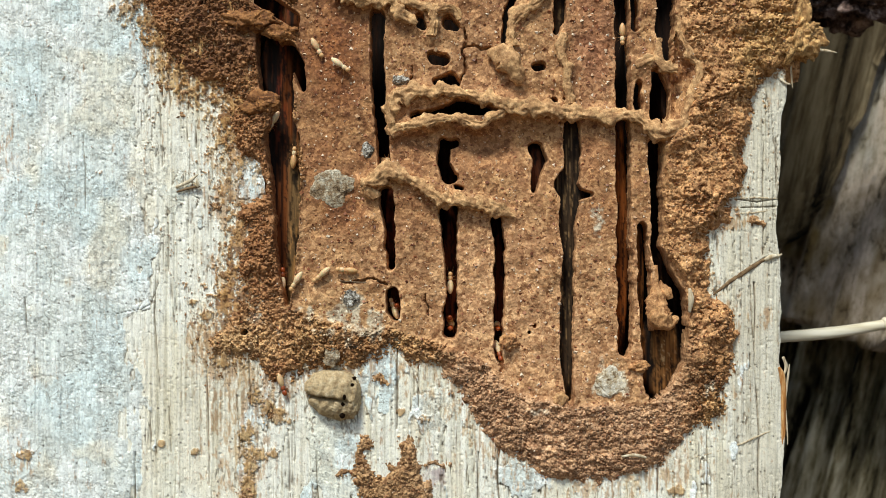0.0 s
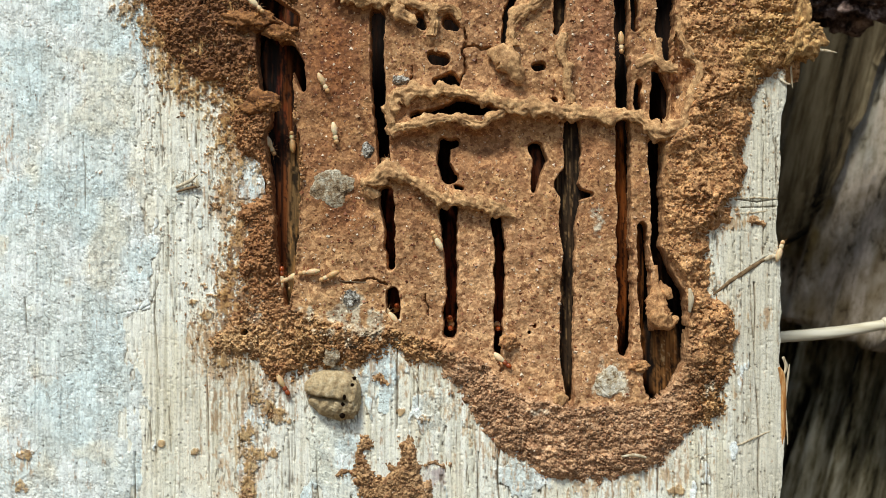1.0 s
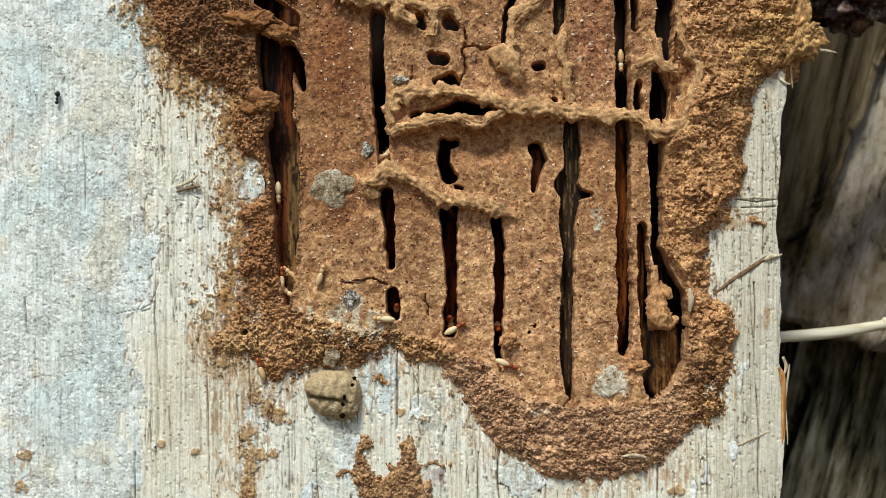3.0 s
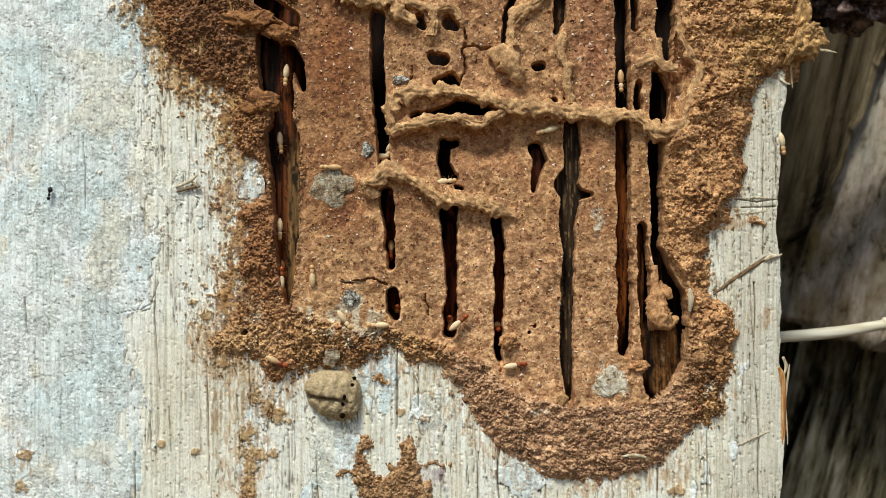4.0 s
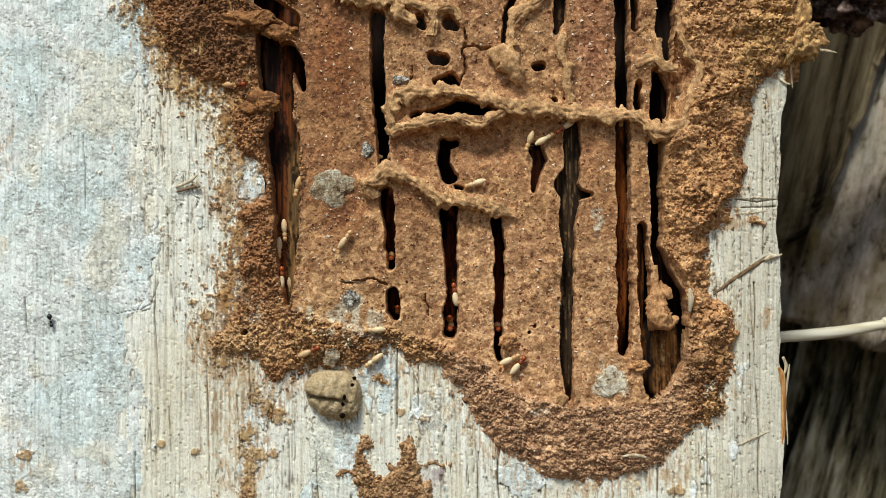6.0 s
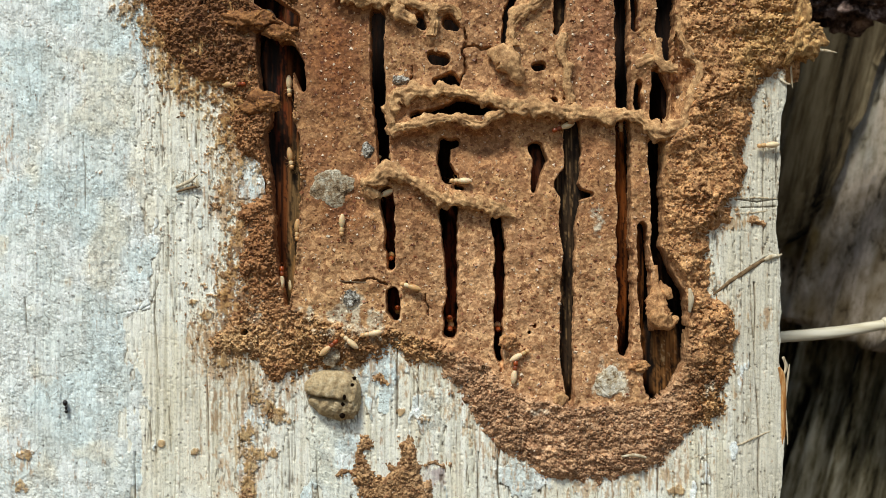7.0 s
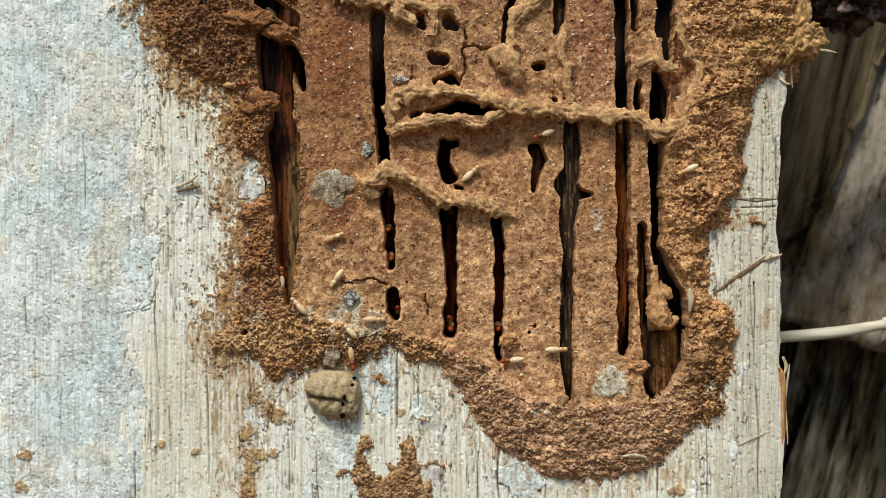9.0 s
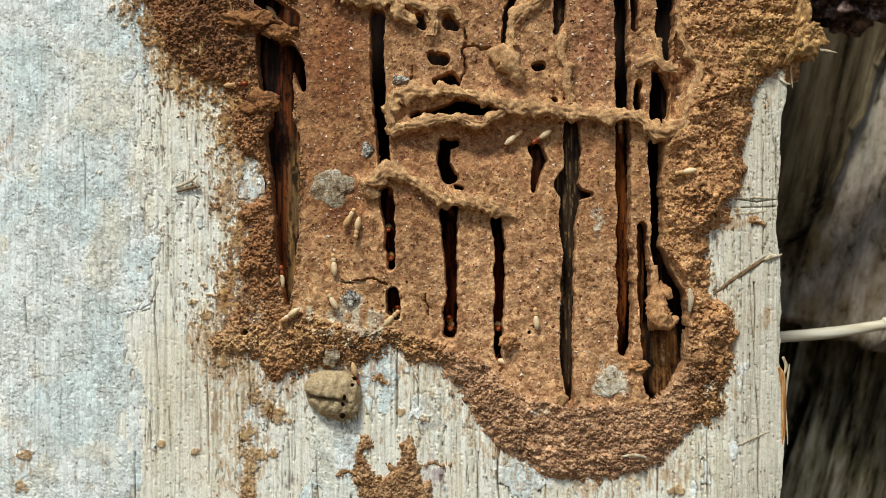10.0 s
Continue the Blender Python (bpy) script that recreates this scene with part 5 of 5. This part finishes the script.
def motions():
    crawl(worker, (0, 613, 478, 175), (0.5, 600, 480, 197), (1, 583, 489, 205), (1.5, 561, 498, 190), (2, 552, 499, 180), (2.5, 537, 500, 165), (2.9, 518, 490, 150, -8), (3.3, 500, 470, 120, -45), (10, 470, 440, 120, -45))
    crawl(worker, (0, 696, 546, 110, -24), (0.6, 693, 552, 120, -16), (1, 690, 556, 130, -6), (1.5, 689, 557, 150, 4), (2, 688, 557, 155), (2.5, 684, 558, 170), (4, 668, 575, 180), (4.5, 663, 575, 185), (5, 657, 576, 180), (5.5, 664, 581, 182), (7, 657, 590, 190), (7.5, 656, 600, 208), (8, 655, 597, 182), (8.5, 634, 592, 165), (9, 618, 582, 135), (9.5, 606, 563, 120), (10, 588, 529, 120))
    crawl(worker, (0, 500, 500, -60, -45), (2.8, 500, 505, -50, -40), (3.2, 522, 535, -20), (3.6, 575, 548, -20), (4, 611, 567, -55), (4.5, 619, 589, -45), (5, 645, 602, -35), (5.5, 661, 630, -58), (5.8, 664, 638, -100), (6.1, 658, 638, -165), (6.5, 640, 622, -215), (7, 619, 602, -220), (7.5, 592, 583, -200), (8, 568, 590, -155), (8.5, 562, 573, -230), (9, 530, 540, -228), (9.5, 521, 538, -185), (10, 515, 557, -145))
    crawl(worker, (0, 525, 499, 238), (0.5, 520, 494, 205, 2), (1, 512, 493, 205, -6), (2, 513, 494, 200, -8), (2.5, 500, 488, 190, -45), (10, 470, 488, 190, -45))
    crawl(worker, (0, 569, 487, 220), (0.5, 560, 487, 207), (1, 547, 482, 187), (1.5, 542, 483, 182), (2, 541, 483, 195), (2.25, 555, 488, 120), (2.5, 572, 483, 60), (3.2, 566, 487, 80), (4, 554, 487, 92), (4.5, 557, 470, 85), (5, 582, 473, 25), (5.5, 604, 447, 65), (6.2, 613, 415, 40), (6.6, 614, 400, -30), (7, 606, 400, -92), (7.5, 573, 495, -115), (8, 577, 545, -68), (8.5, 614, 569, -22), (9, 664, 565, 0), (9.5, 677, 560, 3), (10, 694, 562, 45))
    crawl(worker, (0, 845, 500, 163, -60), (6, 840, 515, 163, -60), (6.3, 800, 516, 165, -40), (6.6, 772, 516, 168, 6), (7, 726, 507, 163), (7.5, 678, 494, 163), (8, 603, 474, 172), (8.5, 584, 479, 170), (8.75, 585, 450, 100), (9, 593, 420, 22), (9.5, 590, 412, 35), (10, 620, 385, 60))
    crawl(worker, (0, 640, 350, 200, -60), (6.6, 640, 345, 200, -60), (6.85, 680, 345, 200, -40), (7, 678, 345, 205, -4), (7.5, 633, 359, 215), (8, 611, 417, 232), (8.5, 601, 440, 262), (9, 596, 494, 235), (9.25, 592, 485, 170), (9.5, 606, 453, 120), (10, 592, 467, 95))
    crawl(worker, (0, 640, 350, 215, -60), (8.9, 640, 345, 215, -60), (9.1, 682, 345, 215, -40), (9.25, 664, 350, 215, 10), (9.5, 635, 361, 215), (10, 633, 405, 260))
    crawl(worker, (0, 563, 88, -60), (0.5, 570, 112, -65), (1, 574, 150, -62), (1.5, 600, 212, -65), (2, 613, 268, -80), (2.5, 637, 289, -50), (2.9, 668, 280, 10, -12), (3.2, 684, 270, 40, -45), (10, 700, 260, 60, -45))
    crawl(worker, (0, 605, 118, -35), (0.25, 598, 126, -80), (0.5, 588, 140, -105), (1, 594, 238, -80), (1.5, 617, 299, -60), (1.8, 646, 300, 0), (2.1, 668, 288, 20, -12), (2.4, 690, 270, 40, -45), (10, 700, 230, 60, -45))
    crawl(worker, (0, 481, 214, -120, -21), (0.5, 473, 231, -85, -21), (1, 476, 257, -65, -25), (1.5, 483, 280, -70, -29), (2, 488, 302, -75, -31), (2.5, 488, 314, -88, -31), (4, 492, 407, -90, -29), (4.5, 492, 418, -92, -29), (5, 490, 426, -90, -29), (5.7, 493, 434, -80, -29), (6.6, 480, 450, -120, -45), (10, 470, 450, -120, -45))
    crawl(worker, (0, 517, 276, 85, -31), (0.5, 516, 262, 90, -33), (1, 514, 248, 95, -31), (1.25, 516, 285, 180, -35), (1.5, 518, 325, 260, -33), (2, 519, 400, 270, -41), (2.4, 540, 430, 290, -45), (10, 560, 430, 290, -45))
    crawl(worker, (0, 450, -40, -50, -10), (0.7, 450, -6, -48, 12), (1, 457, 14, -45, 16), (1.5, 460, 17, -50, 16), (1.9, 470, 30, -50, -20), (10, 480, 20, -50, -45))
    crawl(worker, (0, 575, 80, -90, -60), (3.3, 572, 85, -95, -55), (3.7, 506, 105, -95, -36), (4, 504, 133, -95, -20), (4.5, 498, 175, -90, -14), (5, 504, 272, -95, -31), (5.5, 499, 340, -88, -31), (6.2, 502, 440, -85, -33), (6.7, 520, 500, -60, -45), (10, 560, 520, -60, -45))
    crawl(worker, (0, 575, 180, -90, -60), (3.1, 572, 185, -90, -55), (3.5, 507, 205, -90, -36), (3.8, 502, 237, -100, -31), (4, 493, 252, -85, -31), (4.5, 500, 330, -88, -33), (5, 507, 432, -82, -33), (5.5, 509, 480, -85, -35), (5.8, 508, 508, -80, -45), (10, 540, 520, -80, -45))
    crawl(worker, (0, 575, 190, -90, -60), (6.1, 572, 195, -90, -55), (6.5, 507, 215, -90, -37), (7, 511, 280, -82, -31), (7.5, 521, 324, -75, -31), (7.9, 540, 350, -60, -45), (10, 560, 350, -60, -45))
    crawl(worker, (0, 575, 120, -90, -60), (6.6, 570, 125, -88, -55), (7, 508, 150, -88, -36), (7.5, 509, 198, -82, -31), (8, 519, 252, -80, -31), (8.4, 540, 300, -70, -45), (10, 560, 300, -70, -45))
    crawl(worker, (0, 575, 70, -90, -60), (6.8, 570, 75, -80, -55), (7.2, 506, 95, -90, -34), (7.5, 507, 109, -100, -18), (8, 505, 104, -95, -18), (8.4, 520, 70, -40, -45), (10, 550, 60, -40, -45))
    crawl(worker, (0, 690, 280, 180, -45), (3.2, 684, 282, 180, -40), (3.5, 660, 292, 190, 6), (4, 585, 297, 178), (4.5, 543, 295, 172), (5, 543, 303, 225), (5.5, 538, 311, 235, 4), (6.2, 522, 345, 262, -29), (7, 523, 408, 268, -31), (7.5, 509, 430, 262, -33), (8, 508, 505, 270, -34), (8.3, 540, 520, 290, -50), (10, 560, 520, 290, -50))
    crawl(worker, (0, 797, 500, 90, -26), (0.5, 792, 475, 98, -14), (1, 773, 425, 118), (1.5, 747, 363, 100), (2, 731, 303, 112), (2.3, 700, 278, 160, 6), (2.6, 680, 275, 180, -30), (10, 650, 275, 180, -45))
    crawl(worker, (0, 1000, 200, 190, -14), (3.5, 998, 212, 190, -6), (4, 966, 232, 195), (4.5, 930, 252, 187), (5, 911, 278, 235), (5.5, 860, 320, 220), (6.2, 838, 326, 190), (7, 814, 321, 180), (7.5, 772, 322, 172), (7.75, 760, 310, 100), (8, 766, 299, 15), (8.5, 783, 311, -15, 8), (8.75, 806, 318, 10, 8), (9, 834, 307, 42), (9.5, 899, 259, 32), (10, 910, 243, 38))
    crawl(worker, (0, 840, 290, 0, -60), (3.3, 830, 296, 0, -60), (3.7, 788, 306, 0, -30), (4, 790, 321, 5, -2), (4.5, 845, 298, 30), (5, 877, 280, 42), (5.5, 928, 262, 12), (6, 965, 246, 30), (6.4, 985, 222, 60, 0), (6.8, 1000, 200, 60, -14), (10, 1000, 200, 60, -14))
    crawl(worker, (0, 990, 198, 210, -14), (3.9, 992, 204, 210, -8), (4.5, 983, 227, 202), (5, 962, 241, 197), (5.5, 938, 240, 182), (6, 936, 252, 250, 0), (6.5, 950, 280, 290, -40), (10, 930, 290, 290, -45))
    crawl(worker, (0, 1368, 236, -90, -22), (3.5, 1372, 245, -90, -22), (4, 1385, 256, -80, -6), (4.5, 1381, 269, -95, -4), (5, 1370, 275, -60, -22), (6.3, 1370, 262, 10, -22), (6.6, 1376, 258, 100, -6), (7, 1356, 258, 185), (7.5, 1307, 288, 186), (8, 1270, 276, 170), (8.5, 1249, 287, 200), (9, 1211, 303, 205), (9.5, 1203, 308, 200), (10, 1207, 306, 190))
    crawl(worker, (0, 1366, 478, 80, -24), (0.6, 1374, 458, 80, -16), (1, 1380, 443, 72, -2), (1.4, 1370, 428, 60, -24), (10, 1366, 420, 60, -24))
    crawl(worker, (0, 1103, 60, -90, -16), (1, 1101, 75, -88, -16), (1.5, 1100, 100, -90, -14), (2, 1102, 104, -92, -12), (2.5, 1101, 96, -90, -16), (3.9, 1100, 142, -88, -14), (4.5, 1101, 146, -90, -12), (5, 1101, 152, -95, -12), (5.5, 1100, 177, -96, -12), (6.3, 1101, 212, -90, -16), (10, 1101, 216, -90, -30))
    crawl(worker, (0, 930, 570, -90, -60), (4.1, 930, 590, -90, -60), (4.6, 884, 612, -70, -40), (5, 892, 638, -20, -4), (5.5, 898, 637, 15), (7, 920, 628, 30), (7.5, 935, 622, 18), (8, 958, 619, 8), (8.5, 977, 618, 0), (9, 985, 618, 2), (9.3, 982, 606, 70), (9.6, 962, 592, 120), (10, 948, 562, 95))
    crawl(soldier, (0, 500, 680, -72), (0.5, 498, 680, -90), (1, 502, 681, -60), (1.5, 500, 666, -95), (2, 486, 665, -132), (2.5, 468, 664, -164), (2.9, 462, 655, -235), (3.3, 468, 644, -300), (3.7, 482, 638, -375), (4, 492, 639, -386), (4.5, 508, 638, -375), (5, 521, 637, -362), (5.5, 536, 628, -350), (7, 584, 614, -320), (7.5, 607, 610, -362), (8, 615, 615, -415), (8.5, 620, 622, -446), (9, 624, 634, -442), (9.5, 628, 649, -428), (10, 629, 661, -436))
    crawl(soldier, (0, 498, 494, 90, -23), (0.5, 498, 492, 88, -8), (9.5, 498, 492, 90, -8), (10, 498, 490, 92, -8))
    crawl(soldier, (0, 702, 541, 82, -22, 72), (3, 702, 541, 80, -22, 72), (4, 703, 543, 85, -30, 72), (10, 703, 545, 88, -32, 72))
    crawl(soldier, (0, 796, 562, 98, -30, 75), (5, 796, 561, 94, -28, 75), (10, 795, 562, 96, -32, 75))
    crawl(soldier, (0, 797, 583, -110, -30, 75), (4, 796, 584, -108, -26, 75), (10, 797, 584, -106, -30, 75))
    crawl(soldier, (0, 882, 584, -88, -32, 75), (5, 882, 585, -92, -32, 75), (10, 882, 584, -94, -30, 75))
    crawl(soldier, (0, 883, 624, -75, -14, 30), (0.5, 885, 629, -65, -6, 20), (1, 889, 638, -40, 0, 10), (2.5, 891, 640, -35, 3, 6), (3.2, 900, 645, -15), (4, 911, 646, 10), (4.5, 911, 645, 27), (5, 917, 637, 52), (5.5, 919, 640, 38), (6.3, 914, 650, 60), (7, 910, 658, 82), (7.5, 906, 652, 122), (8, 914, 643, 130), (8.5, 907, 637, 178), (9, 905, 637, 186), (9.5, 895, 641, 168, 6), (10, 884, 639, 165, -10))
    crawl(soldier, (0, 842, 560, 30, -60), (0.9, 840, 575, 35, -60), (1.2, 802, 587, 40, -40), (1.5, 800, 588, 40, -4), (2.5, 803, 584, 24, 4), (3.4, 808, 577, 34, 6), (4, 812, 570, 40, 10), (4.5, 808, 566, 78, 8), (5, 807, 561, 75, 8), (5.5, 808, 550, 97, 4), (6.2, 803, 505, 96, -12), (6.8, 798, 455, 90, -45), (7.2, 838, 440, 90, -60), (10, 840, 430, 90, -60))
    crawl(soldier, (0, 735, 420, -90, -60), (3.6, 735, 430, -90, -60), (4, 690, 445, -90, -44, 40), (4.6, 691, 458, -90, -32, 75), (10, 691, 459, -88, -28, 75))
    crawl(soldier, (0, 735, 370, -90, -60), (7.3, 735, 380, -90, -60), (7.8, 686, 395, -90, -44, 40), (8.5, 686, 407, -92, -32, 75), (10, 686, 408, -88, -30, 75))
    crawl(soldier, (0, 1016, 196, -120, -10), (5, 1014, 204, -120, -8), (5.5, 1007, 222, -130, -2), (7, 996, 226, -160), (7.5, 998, 225, -162), (8, 994, 232, -142), (8.5, 964, 240, -168), (9, 962, 238, -160), (9.5, 960, 240, -146), (10, 958, 243, -145))
    crawl(soldier, (0, 405, 145, 10, -14), (4.1, 408, 147, 10, -8), (4.6, 414, 151, 5, 2), (7, 416, 151, 2, 3), (10, 418, 151, 6, 3))
    crawl(ant, (0, 112, -300, -90), (2.2, 106, -30, -90), (3.0, 104, 175, -95), (3.8, 93, 323, -100), (4, 90, 344, -102), (4.5, 74, 410, -108), (5, 69, 455, -88), (5.5, 82, 498, -70), (6.2, 96, 600, -80), (7, 119, 720, -82), (7.5, 123, 781, -88), (8, 130, 859, -84), (8.3, 135, 900, -82), (10, 160, 1120, -82))


# ---------------------------------------------------------------- ground
k = Mat("dark earth", 1.0, 0.1)
k.colour(k.ramp(k.noise(9, 8, 0.7), (0.3, srgb(58, 46, 34)), (0.7, srgb(110, 92, 70))))
bm = bmesh.new()
bmesh.ops.create_grid(bm, x_segments=8, y_segments=8, size=300)
g = part("ground", bm, k.m, None)
tagged(g, "dark bare earth round the post", "ground", kind="structure")


motions()
